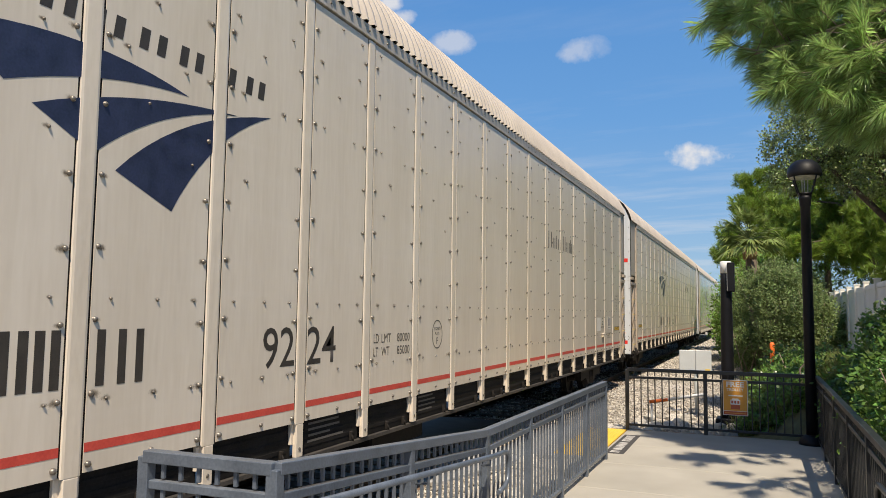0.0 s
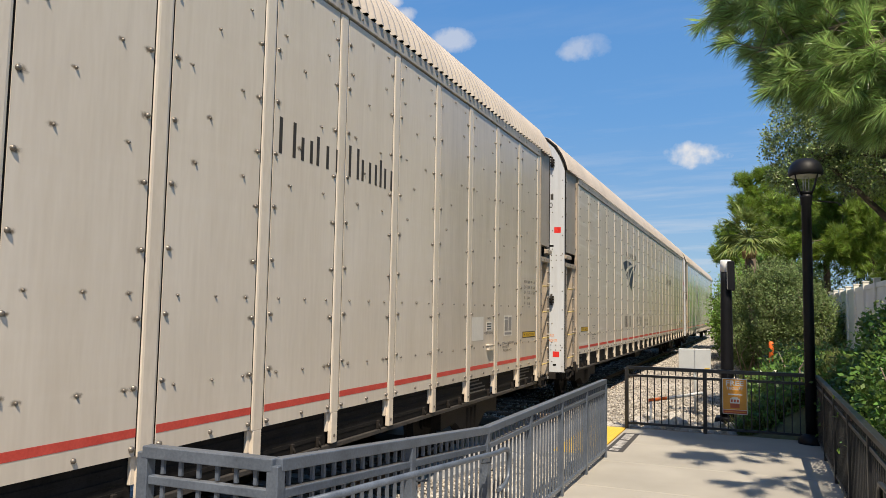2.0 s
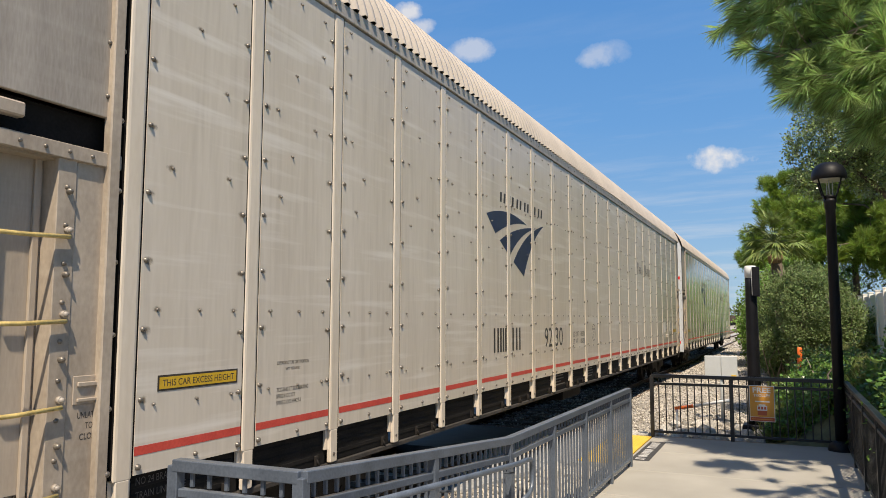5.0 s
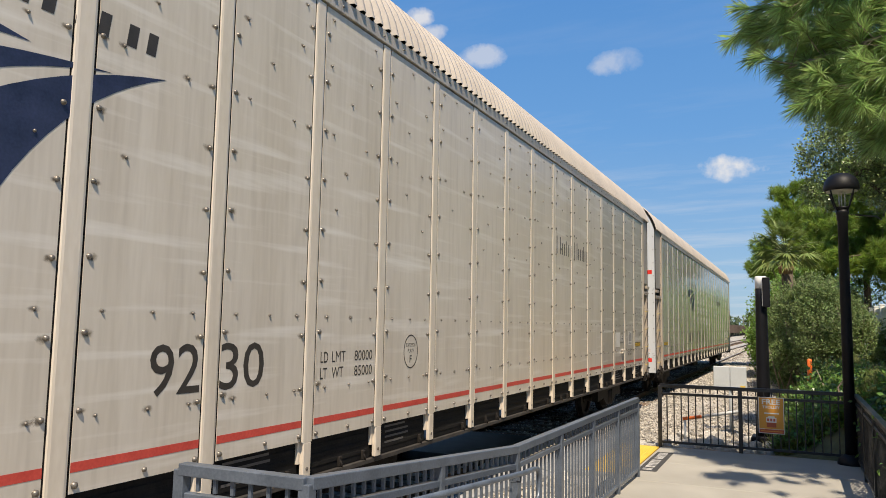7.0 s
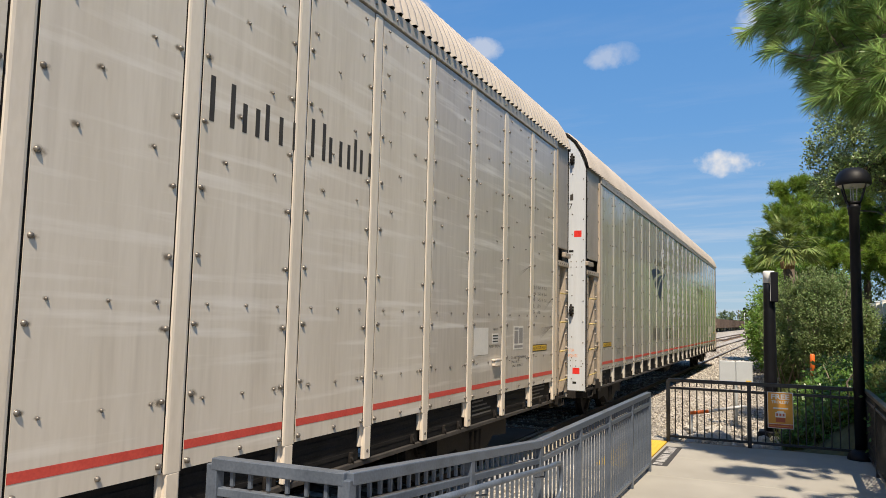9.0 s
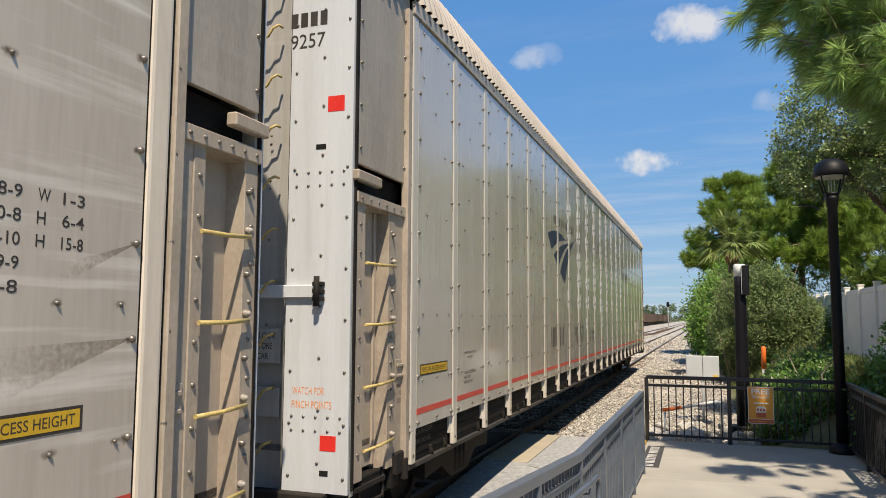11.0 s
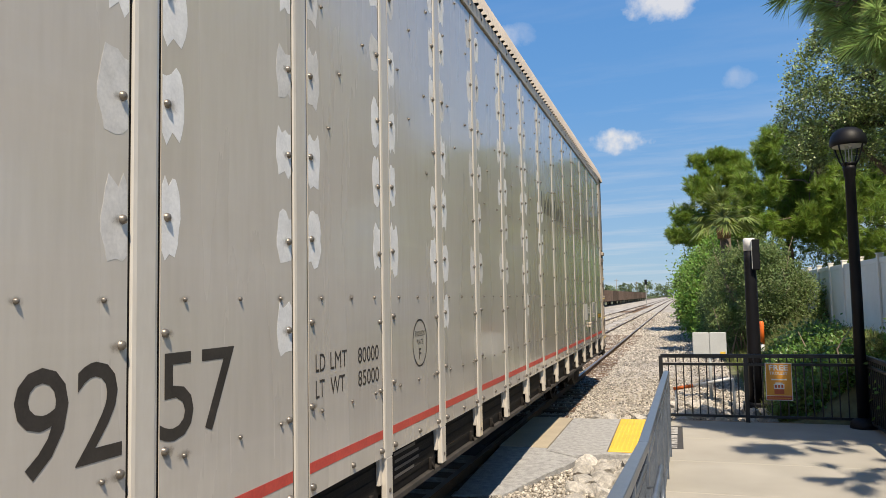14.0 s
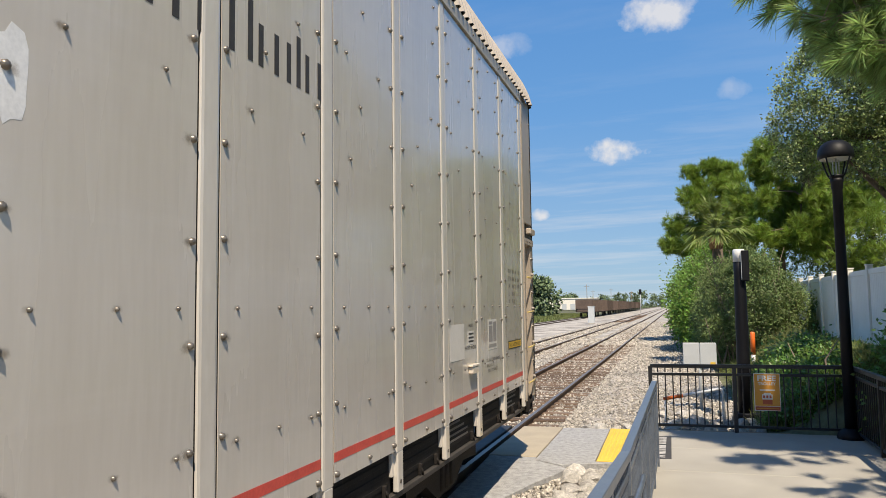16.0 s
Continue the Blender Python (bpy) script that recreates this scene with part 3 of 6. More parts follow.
xs, ys = xs[keep], ys[keep]
size = rng.uniform(0.016, 0.036, len(xs)) * np.where(ys > 25, 1.5, 1.0) * np.where(ys > 42, 1.7, 1.0)
stones("ballast_stones", "loose grey and tan crushed ballast stones along the track",
       np.stack([xs, ys, ground_z(xs, ys) + np.where(abs(xs) < 1.3, 0.0, 0.0) + rng.uniform(0.0, 0.03, len(xs))], 1), size, rng, STONE)


def rock_mesh(seed):
    r = random.Random(seed)
    bm = bmesh.new()
    bmesh.ops.create_icosphere(bm, subdivisions=2, radius=1.0)
    cuts = [(Vector((r.uniform(-1, 1), r.uniform(-1, 1), r.uniform(-1, 1))).normalized(), r.uniform(0.45, 0.85)) for _ in range(9)]
    for v in bm.verts:
        for n, d in cuts:
            over = v.co.dot(n) - d
            if over > 0:
                v.co -= n * over
        v.co *= 1 + 0.10 * noise.noise(v.co * 2.3 + Vector((seed, 0, 0)))
        v.co.z *= 0.7
    me = bpy.data.meshes.new("limestone_rock")
    bm.to_mesh(me)
    bm.free()
    me.materials.append(LIMESTONE)
    return me


rocks = [rock_mesh(s) for s in range(6)]
rnd = random.Random(4)
spots = [(rnd.uniform(2.05, 2.95), rnd.uniform(7.2, 10.0), rnd.uniform(0.06, 0.18)) for _ in range(120)]
spots += [(rnd.uniform(1.75, 2.9), rnd.uniform(13.15, 13.7), rnd.uniform(0.06, 0.15)) for _ in range(18)]
spots += [(rnd.uniform(2.9, 5.3), rnd.uniform(13.35, 15.6), rnd.uniform(0.05, 0.17)) for _ in range(60)]
spots += [(rnd.uniform(1.9, 2.95), rnd.uniform(3.5, 7.2), rnd.uniform(0.06, 0.15)) for _ in range(40)]
for x, y, s in spots:
    o = new("limestone_rock", rnd.choice(rocks))
    o.matrix_basis = pose(x, y, float(ground_z(x, y)) + s * 0.35, rnd.uniform(-20, 20), rnd.uniform(-20, 20), rnd.uniform(0, 360)) @ Matrix.Diagonal((s, s * rnd.uniform(0.7, 1.2), s, 1))
    tagged(o, "pale grey limestone rock lying beside the walkway", "rock", "limestone rocks")


# ---------------------------------------------------------------- walkway and crossing
def slab(name, outline, z_of, low, material, parent=None, label="", **tags):
    """A paved piece over an outline in plan, its top at z_of(x, y)."""
    bm = bmesh.new()
    top = [bm.verts.new((x, y, z_of(x, y))) for x, y in outline]
    bot = [bm.verts.new((x, y, low)) for x, y in outline]
    bm.faces.new(top)
    bm.faces.new(bot[::-1])
    k = len(top)
    for i in range(k):
        bm.faces.new((bot[i], bot[(i + 1) % k], top[(i + 1) % k], top[i]))
    bmesh.ops.recalc_face_normals(bm, faces=bm.faces[:])
    top_edges = [e for e in bm.edges if all(v.co.z > low + 0.05 for v in e.verts)]
    bmesh.ops.bevel(bm, geom=top_edges, offset=0.008, segments=1, affect="EDGES")
    return part(name, bm, material, parent, label, **tags)


def walk_z(y):
    return 0.25 * min(1.0, max(0.0, (5.45 - y) / 2.85))


walkway = empty("pavement", kind="structure", label="pale concrete walkway with a short ramp beside the tracks")
joints = [13.06, 11.5, 9.98, 8.46, 6.94, 5.45, 4.02, 2.60, 1.0, -0.6, -2.2, -3.8, -5.4]
for a, b in zip(joints, joints[1:]):
    left = 2.96 if a > 2.7 else 2.22
    slab("paving_slab", [(left, b + 0.005), (6.02, b + 0.005), (6.02, a - 0.005), (left, a - 0.005)], lambda x, y: walk_z(y), -0.45, CONCRETE, walkway)
slab("mulch_strip", [(2.9, 13.06), (6.1, 13.06), (6.1, 13.3), (2.9, 13.3)], lambda x, y: -0.03, -0.4, PALM_DRY, walkway, "brown mulch strip")

crossing = empty("crossing", kind="structure", label="level foot crossing of concrete panels, asphalt and a yellow tactile pad")
slab("outer_panel", [(0.86, 10.45), (1.52, 10.45), (1.52, 12.95), (0.86, 12.95)], lambda x, y: 0.0, -0.2, PANEL_CONCRETE, crossing)
slab("inner_panel", [(-0.66, 10.45), (0.66, 10.45), (0.66, 12.95), (-0.66, 12.95)], lambda x, y: 0.0, -0.2, RUBBER, crossing, "black rubber panel between the rails")
slab("far_panel", [(-1.52, 10.45), (-0.86, 10.45), (-0.86, 12.95), (-1.52, 12.95)], lambda x, y: 0.0, -0.2, RUBBER, crossing)
slab("asphalt", [(1.53, 10.30), (1.9, 10.05), (2.32, 10.22), (2.95, 10.25), (2.95, 10.33), (2.31, 10.34), (2.29, 13.0), (1.53, 12.95)], lambda x, y: -0.006, -0.4, ASPHALT, crossing, "worn grey asphalt patch")
slab("asphalt_edge", [(0.87, 10.44), (0.87, 8.2), (1.40, 8.35), (1.58, 8.85), (1.72, 9.25), (1.90, 9.65), (2.0, 9.95), (1.90, 10.047), (1.53, 10.297), (1.525, 10.44)], lambda x, y: -0.008 - 0.045 * (10.44 - y), -0.4, ASPHALT, crossing, "sloping edge of the worn asphalt patch")
pad = slab("tactile_pad", [(2.33, 10.36), (2.945, 10.36), (2.945, 12.98), (2.30, 12.98)], lambda x, y: 0.004, -0.4, TACTILE, crossing, "yellow tactile warning pad")
bm = bmesh.new()
for i in range(10):
    for j in range(43):
        dome(bm, (2.375 + 0.058 * i, 10.41 + 0.06 * j, 0.004), (0, 0, 1), 0.013, 0.006, 5)
part("studs", bm, TACTILE, pad, kind="stuff")
bm = bmesh.new()
plate(bm, [(3.13, 10.66, 0.0), (3.27, 10.68, 0.0), (3.26, 12.42, 0.0), (3.01, 12.42, 0.0), (3.0, 10.66, 0.0)], (0, 0, 1), 0.003)
stencil = part("stencil_panel", bm, STENCIL_BLACK, crossing, "black painted ground panel with worn white lettering")
bm = bmesh.new()
rs = random.Random(9)
y = 10.76
while y < 12.3:
    step = rs.uniform(0.06, 0.12)
    plate(bm, [(3.06, y, 0.003), (3.19, y, 0.003), (3.19, y + step * 0.45, 0.003), (3.06, y + step * 0.45, 0.003)], (0, 0, 1), 0.002)
    y += step * (1.0 if rs.random() < 0.85 else 2.0)
part("letter_bars", bm, STENCIL_WHITE, stencil)


# ---------------------------------------------------------------- railings
def sloped_bar(bm, a, b, wide, tall, bevel=0.004):
    """A rectangular bar from a to b (middle of its top face), its sides upright."""
    a, b = Vector(a), Vector(b)
    d = (b - a)
    flat = Vector((d.x, d.y, 0)).normalized()
    side = Vector((-flat.y, flat.x, 0)) * wide / 2
    down = Vector((0, 0, -tall))
    vs = [bm.verts.new(p + s + t) for p in (a, b) for s, t in ((side, Vector()), (-side, Vector()), (-side, down), (side, down))]
    fs = [bm.faces.new([vs[i] for i in q]) for q in ((0, 1, 5, 4), (1, 2, 6, 5), (2, 3, 7, 6), (3, 0, 4, 7), (3, 2, 1, 0), (4, 5, 6, 7))]
    if bevel:
        bmesh.ops.bevel(bm, geom=list({e for f in fs for e in f.edges}), offset=bevel, segments=1, affect="EDGES")
    return bm


def picket_mesh(z0, z1, material, name, s=0.019):
    bm = bmesh.new()
    box(bm, -s / 2, s / 2, -s / 2, s / 2, z0, z1, 0.002)
    me = bpy.data.meshes.new(name)
    bm.to_mesh(me)
    bm.free()
    me.materials.append(material)
    return me


def railing(name, runs, material, label, tall=1.06, gap=0.112, posts=1.5, end_posts=True, post_w=0.062, between=0.0):
    """A picket railing along runs of plan points (x, y, foot z): posts, a cap rail, a second rail, a foot rail and pickets."""
    thing = empty(name, label=label, category="railing")
    bar = picket_mesh(0.07, tall - 0.15, material, "picket")
    stub = picket_mesh(tall - 0.13, tall - 0.03, material, "short_picket")
    pm = bmesh.new()
    box(pm, -post_w / 2, post_w / 2, -post_w / 2, post_w / 2, -0.02, tall - 0.03, 0.004)
    post_data = bpy.data.meshes.new("post")
    pm.to_mesh(post_data)
    pm.free()
    post_data.materials.append(material)
    placed = []
    for a, b in runs:
        a, b = Vector(a), Vector(b)
        length = (b - a).length
        up = Vector((0, 0, 1))
        for rail_name, z, wide, thick in (("cap_rail", tall, 0.066, 0.058), ("second_rail", tall - 0.14, 0.040, 0.042), ("foot_rail", 0.11, 0.040, 0.040)):
            bm = bmesh.new()
            trim = (b - a).normalized() * (0.0 if rail_name == "cap_rail" else post_w / 2)
            sloped_bar(bm, a + up * z + trim, b + up * z - trim, wide, thick)
            part(rail_name, bm, material, thing)
        turn = math.degrees(math.atan2(b.y - a.y, b.x - a.x))
        n = max(1, round(length / posts))
        for k in range(n + 1):
            p = a.lerp(b, k / n)
            if all((p - q).length > 0.1 for q in placed):
                placed.append(p)
                o = new("post", post_data)
                o.parent, o.matrix_basis = thing, pose(p.x, p.y, p.z, 0, 0, turn)
        for k in range(n):
            m = max(2, round(length / n / gap))
            for i in range(1, m):
                p = a.lerp(b, (k + i / m) / n)
                for data in (bar, stub):
                    o = new(data.name, data)
                    o.parent, o.matrix_basis = thing, pose(p.x, p.y, p.z, 0, 0, turn)
    return thing


RX = 3.04
ramp_railing = railing("ramp_railing", [((RX + 0.06, 10.2, 0), (RX, 5.45, 0)), ((RX, 5.45, 0), (RX, 2.62, 0.245)), ((RX, 2.62, 0.245), (2.30, 2.60, 0.245))],
                       RAIL_PAINT, "steel picket railing along the concrete ramp, sky sheen put into its grey colour", gap=0.105, posts=1.2)
# round handrail on brackets, with a looped end
bm = bmesh.new()
hx = RX + 0.10
loop = [(hx, 2.7, 0.24 + 0.86), (hx, 5.42, 0.865), (hx, 5.60, 0.86), (hx, 5.71, 0.845), (hx, 5.755, 0.80), (hx, 5.76, 0.72), (hx, 5.735, 0.62), (hx, 5.66, 0.575), (hx, 5.50, 0.565)]
tube(bm, loop, 0.020, 10)
handrail = part("handrail", bm, RAIL_PAINT, ramp_railing)
for y in (3.0, 4.1, 5.3):
    bm = bmesh.new()
    z = 0.86 + walk_z(y)
    tube(bm, [(hx, y, z - 0.01), (hx, y, z - 0.06), (RX + 0.02, y, z - 0.07)], 0.008, 6)
    part("bracket", bm, RAIL_PAINT, handrail)
bm = bmesh.new()
tube(bm, [(2 * 4.475 - x, y, z) for x, y, z in loop], 0.020, 10)
side_handrail_mesh = bm
end_fence = railing("end_fence", [((2.96, 13.0, 0), (4.24, 13.02, 0)), ((4.24, 13.02, 0), (5.91, 13.04, 0))], FENCE_PAINT,
                    "black steel picket fence across the end of the walkway", gap=0.118, posts=1.7)
side_railing = railing("side_railing", [((5.91, 12.9, 0), (5.91, 5.45, 0)), ((5.91, 5.45, 0), (5.91, 2.6, 0.245)), ((5.91, 2.6, 0.245), (5.91, -3.0, 0.245))], FENCE_PAINT,
                       "black steel picket railing on the tree side of the walkway", gap=0.115, posts=1.5)


side_handrail = part("handrail", side_handrail_mesh, FENCE_PAINT, side_railing)


# ---------------------------------------------------------------- street furniture
def build_sign():
    s = empty("fence_sign", label="orange free trolley sign hung on the black fence", category="sign")
    x0, x1, z0, z1, y = 4.515, 4.895, 0.355, 0.93, 12.965
    bm = bmesh.new()
    box(bm, x0, x1, y, y + 0.008, z0, z1, 0.002)
    board = part("board", bm, WHITE_PLASTIC, s, "white-edged sign board")

    def patch(name, a, b, c, d, material, lift):
        q = bmesh.new()
        plate(q, [(a, y - lift, c), (b, y - lift, c), (b, y - lift, d), (a, y - lift, d)], (0, -1, 0), 0.0008)
        return part(name, q, material, board)
    patch("orange_field", x0 + 0.010, x1 - 0.010, z0 + 0.075, z1 - 0.010, SIGN_ORANGE, 0.0005)
    patch("red_strip", x0 + 0.010, x1 - 0.010, z0 + 0.010, z0 + 0.068, SIGN_RED, 0.0005)
    writing("lettering", "FREE", 0.085, WHITE_PLASTIC, board, (x0 + 0.055, y - 0.0022, z1 - 0.115), "-y", 0.27, bold=0.03)
    writing("lettering", "TROLLEY", 0.045, WHITE_PLASTIC, board, (x0 + 0.06, y - 0.0022, z1 - 0.18), "-y", 0.26, bold=0.025)
    patch("arrow_bar", x0 + 0.085, x1 - 0.075, z1 - 0.265, z1 - 0.245, WHITE_PLASTIC, 0.0014)
    # plain trolley picture
    patch("trolley_body", x0 + 0.115, x1 - 0.115, z0 + 0.175, z0 + 0.255, WHITE_PLASTIC, 0.0014)
    patch("trolley_roof", x0 + 0.14, x1 - 0.14, z0 + 0.255, z0 + 0.275, WHITE_PLASTIC, 0.0014)
    patch("trolley_skirt", x0 + 0.12, x1 - 0.12, z0 + 0.10, z0 + 0.172, SIGN_RED, 0.0014)
    for k in range(3):
        patch("trolley_window", x0 + 0.128 + 0.046 * k, x0 + 0.158 + 0.046 * k, z0 + 0.195, z0 + 0.238, SIGN_RED, 0.0026)
    patch("small_print", x0 + 0.03, x1 - 0.03, z0 + 0.032, z0 + 0.042, SIGN_ORANGE, 0.0014)
    return s


build_sign()


def build_lamp():
    lamp = empty("street_lamp", pose(5.81, 12.80, -0.07), label="black post-top street lamp with a domed lantern", category="street lamp")
    bm = bmesh.new()
    lathe(bm, [(0.19, 0.05), (0.19, 0.11), (0.178, 0.145), (0.145, 0.185), (0.10, 0.215), (0.081, 0.225)], sides=16)
    part("base", bm, LAMP_PAINT, lamp)
    bm = bmesh.new()
    lathe(bm, [(0.080, 0.2), (0.078, 2.0), (0.072, 3.80), (0.085, 3.82), (0.085, 3.90), (0.095, 3.92), (0.095, 3.97)], sides=16)
    part("pole", bm, LAMP_PAINT, lamp)
    bm = bmesh.new()
    lathe(bm, [(0.09, 3.97), (0.10, 4.0), (0.105, 4.02)], sides=16)
    part("collar", bm, LAMP_PAINT, lamp)
    for k in range(4):
        a = math.radians(45 + 90 * k)
        c, s = math.cos(a), math.sin(a)
        bm = bmesh.new()
        tube(bm, [(0.085 * c, 0.085 * s, 3.95), (0.15 * c, 0.15 * s, 4.05), (0.205 * c, 0.205 * s, 4.20), (0.232 * c, 0.232 * s, 4.30)], 0.012, 6)
        part("cage_arm", bm, LAMP_PAINT, lamp)
    bm = bmesh.new()
    lathe(bm, [(0.238, 4.275), (0.256, 4.30), (0.256, 4.35), (0.238, 4.43), (0.19, 4.50), (0.12, 4.545), (0.03, 4.56)], sides=24)
    part("dome", bm, LAMP_PAINT, lamp)
    bm = bmesh.new()
    lathe(bm, [(0.215, 4.262), (0.225, 4.274)], sides=24)
    part("lens", bm, LAMP_GLASS, lamp, "pale frosted lens")
    for k in range(3):
        a = math.radians(20 + 120 * k)
        bm = bmesh.new()
        tube(bm, [(0.045 * math.cos(a), 0.045 * math.sin(a), 3.99), (0.05 * math.cos(a), 0.05 * math.sin(a), 4.27)], 0.008, 6)
        part("lamp_tube", bm, CABINET, lamp)
    return lamp


build_lamp()


def build_signal_post():
    s = empty("crossing_post", pose(4.53, 14.85, -0.15), label="dark tall post with a boxed warning head and white cap", category="post")
    bm = bmesh.new()
    box(bm, -0.22, 0.22, -0.2, 0.2, -0.1, 0.22, 0.02)
    part("footing", bm, LAMP_PAINT, s)
    bm = bmesh.new()
    lathe(bm, [(0.125, 0.2), (0.115, 1.2), (0.10, 2.75), (0.10, 2.95)], sides=12)
    part("shaft", bm, LAMP_PAINT, s)
    bm = bmesh.new()
    lathe(bm, [(0.105, 2.93), (0.105, 3.14), (0.09, 3.16)], sides=12)
    part("cap", bm, WHITE_PLASTIC, s, "white reflective cap")
    bm = bmesh.new()
    box(bm, 0.03, 0.155, -0.17, 0.12, 2.58, 3.13, 0.01)
    head = part("head", bm, LAMP_PAINT, s)
    bm = bmesh.new()
    box(bm, 0.022, 0.028, -0.16, 0.11, 2.60, 3.11)
    part("face", bm, CABINET, head, "pale grey face plate")
    return s


build_signal_post()


def build_board():
    s = empty("notice_board", pose(3.83, 16.5, 0), label="pale metal board on a steel post with yellow corner", category="board")
    z0 = float(ground_z(3.83, 16.5))
    bm = bmesh.new()
    tube(bm, [(0, 0.03, z0 - 0.05), (0, 0.03, 1.20)], 0.03, 8)
    part("post", bm, CABINET, s)
    for a, b in ((-0.325, -0.003), (0.003, 0.325)):
        bm = bmesh.new()
        box(bm, a, b, -0.03, 0.0, 0.74, 1.235, 0.012)
        part("panel", bm, CABINET, s)
    bm = bmesh.new()
    box(bm, 0.20, 0.30, -0.036, -0.031, 0.765, 0.845)
    part("yellow_tag", bm, TACTILE, s)
    return s


build_board()


def build_marker():
    z0 = float(ground_z(5.43, 22.9))
    s = empty("marker_post", pose(5.43, 22.9, z0), label="orange and white plastic utility marker post in the verge", category="post")
    bm = bmesh.new()
    lathe(bm, [(0.055, -0.05), (0.055, 0.62 - z0)], sides=10)
    part("lower_tube", bm, WHITE_PLASTIC, s, "white tube")
    bm = bmesh.new()
    lathe(bm, [(0.065, 0.60 - z0), (0.065, 1.19 - z0), (0.045, 1.225 - z0), (0.01, 1.23 - z0)], sides=10)
    part("upper_tube", bm, ORANGE, s, "orange tube")
    return s


build_marker()


def build_pipe():
    s = empty("plastic_pipe", label="orange and white plastic pipe lying raised over the rocks", category="pipe")
    bm = bmesh.new()
    tube(bm, [(3.12, 14.6, 0.31), (3.46, 14.62, 0.37)], 0.032, 8)
    part("orange_length", bm, ORANGE, s, "orange length")
    bm = bmesh.new()
    tube(bm, [(3.46, 14.62, 0.37), (4.08, 14.62, 0.50), (4.13, 14.62, 0.49), (4.15, 14.62, 0.44), (4.15, 14.62, -0.18)], 0.028, 8)
    part("white_length", bm, WHITE_PLASTIC, s, "white length")
    bm = bmesh.new()
    tube(bm, [(3.16, 14.6, 0.30), (3.16, 14.6, -0.25)], 0.02, 8)
    part("stub", bm, WHITE_PLASTIC, s)
    return s


build_pipe()


def build_vinyl_fence():
    f = empty("vinyl_fence", kind="structure", label="white vinyl privacy fence along the top of the bank")
    pm = bmesh.new()
    box(pm, -0.065, 0.065, -0.065, 0.065, -0.3, 1.90, 0.006)
    box(pm, -0.08, 0.08, -0.08, 0.08, 1.90, 1.93, 0.006)
    pd = bpy.data.meshes.new("fence_post")
    pm.to_mesh(pd)
    pm.free()
    pd.materials.append(VINYL)
    bm = bmesh.new()
    for k in range(12):
        box(bm, -0.015, 0.015, 0.07 + k * 0.1475, 0.07 + (k + 1) * 0.1475 - 0.006, 0.05, 1.72, 0.004)
    box(bm, -0.03, 0.03, 0.066, 1.844, 1.70, 1.82, 0.005)
    box(bm, -0.03, 0.03, 0.066, 1.844, 0.0, 0.14, 0.005)
    pn = bpy.data.meshes.new("fence_panel")
    bm.to_mesh(pn)
    bm.free()
    pn.materials.append(VINYL)
    for k in range(16):
        y = 2.0 + 1.91 * k
        for data in (pd, pn):
            o = new(data.name, data)
            o.parent, o.matrix_basis = f, pose(7.6, y, 0.94)
    return f


build_vinyl_fence()


# ---------------------------------------------------------------- the train
PITCH, BAYS = 1.135, 22            # posts along the side
LONG = PITCH * BAYS
FRONT, REAR = -1.15, LONG + 0.90   # faces of the two ends
COUPLED = 28.25
ARCH = [(1.515, 4.87), (1.475, 5.02), (1.40, 5.19), (1.28, 5.375), (1.10, 5.535), (0.88, 5.63), (0.60, 5.685), (0.30, 5.70), (0.0, 5.715)]


def arch_both():
    return ARCH + [(-x, z) for x, z in ARCH[-2::-1]]


def shared(name, bm, material, smooth=False):
    me = bpy.data.meshes.new(name)
    bm.to_mesh(me)
    bm.free()
    me.materials.append(material)
    if smooth:
        me.polygons.foreach_set("use_smooth", [True] * len(me.polygons))
    return me


def roof_mesh(y0, y1):
    """Arched roof sheet with ridges that run across the car."""
    prof = arch_both()
    ys, lift = [], []
    y = y0
    while y < y1:
        for a, h in ((0.0, 0.0), (0.040, 0.0), (0.065, 0.036), (0.115, 0.036), (0.140, 0.0)):
            ys.append(y + a), lift.append(h)
        y += 0.16
    n, k = len(ys), len(prof)
    p = np.array(prof)
    tan = np.gradient(p, axis=0)
    nor = np.stack([-tan[:, 1], tan[:, 0]], 1)
    nor /= np.linalg.norm(nor, axis=1, keepdims=True)
    nor *= np.sign((nor * (p - np.array([0, 4.0]))).sum(1, keepdims=True))
    verts = np.zeros((n, k, 3))
    verts[:, :, 0] = p[None, :, 0] + nor[None, :, 0] * np.array(lift)[:, None]
    verts[:, :, 2] = p[None, :, 1] + nor[None, :, 1] * np.array(lift)[:, None]
    verts[:, :, 1] = np.array(ys)[:, None]
    i, j = np.meshgrid(np.arange(k - 1), np.arange(n - 1))
    a = (j * k + i).ravel()
    quads = np.stack([a, a + k, a + k + 1, a + 1], 1)
    return from_arrays("roof", verts.reshape(-1, 3), 4, len(quads), quads.ravel())


def dome_bm(p, normal, r, tall):
    bm = bmesh.new()
    dome(bm, p, normal, r, tall, 8)
    return bm


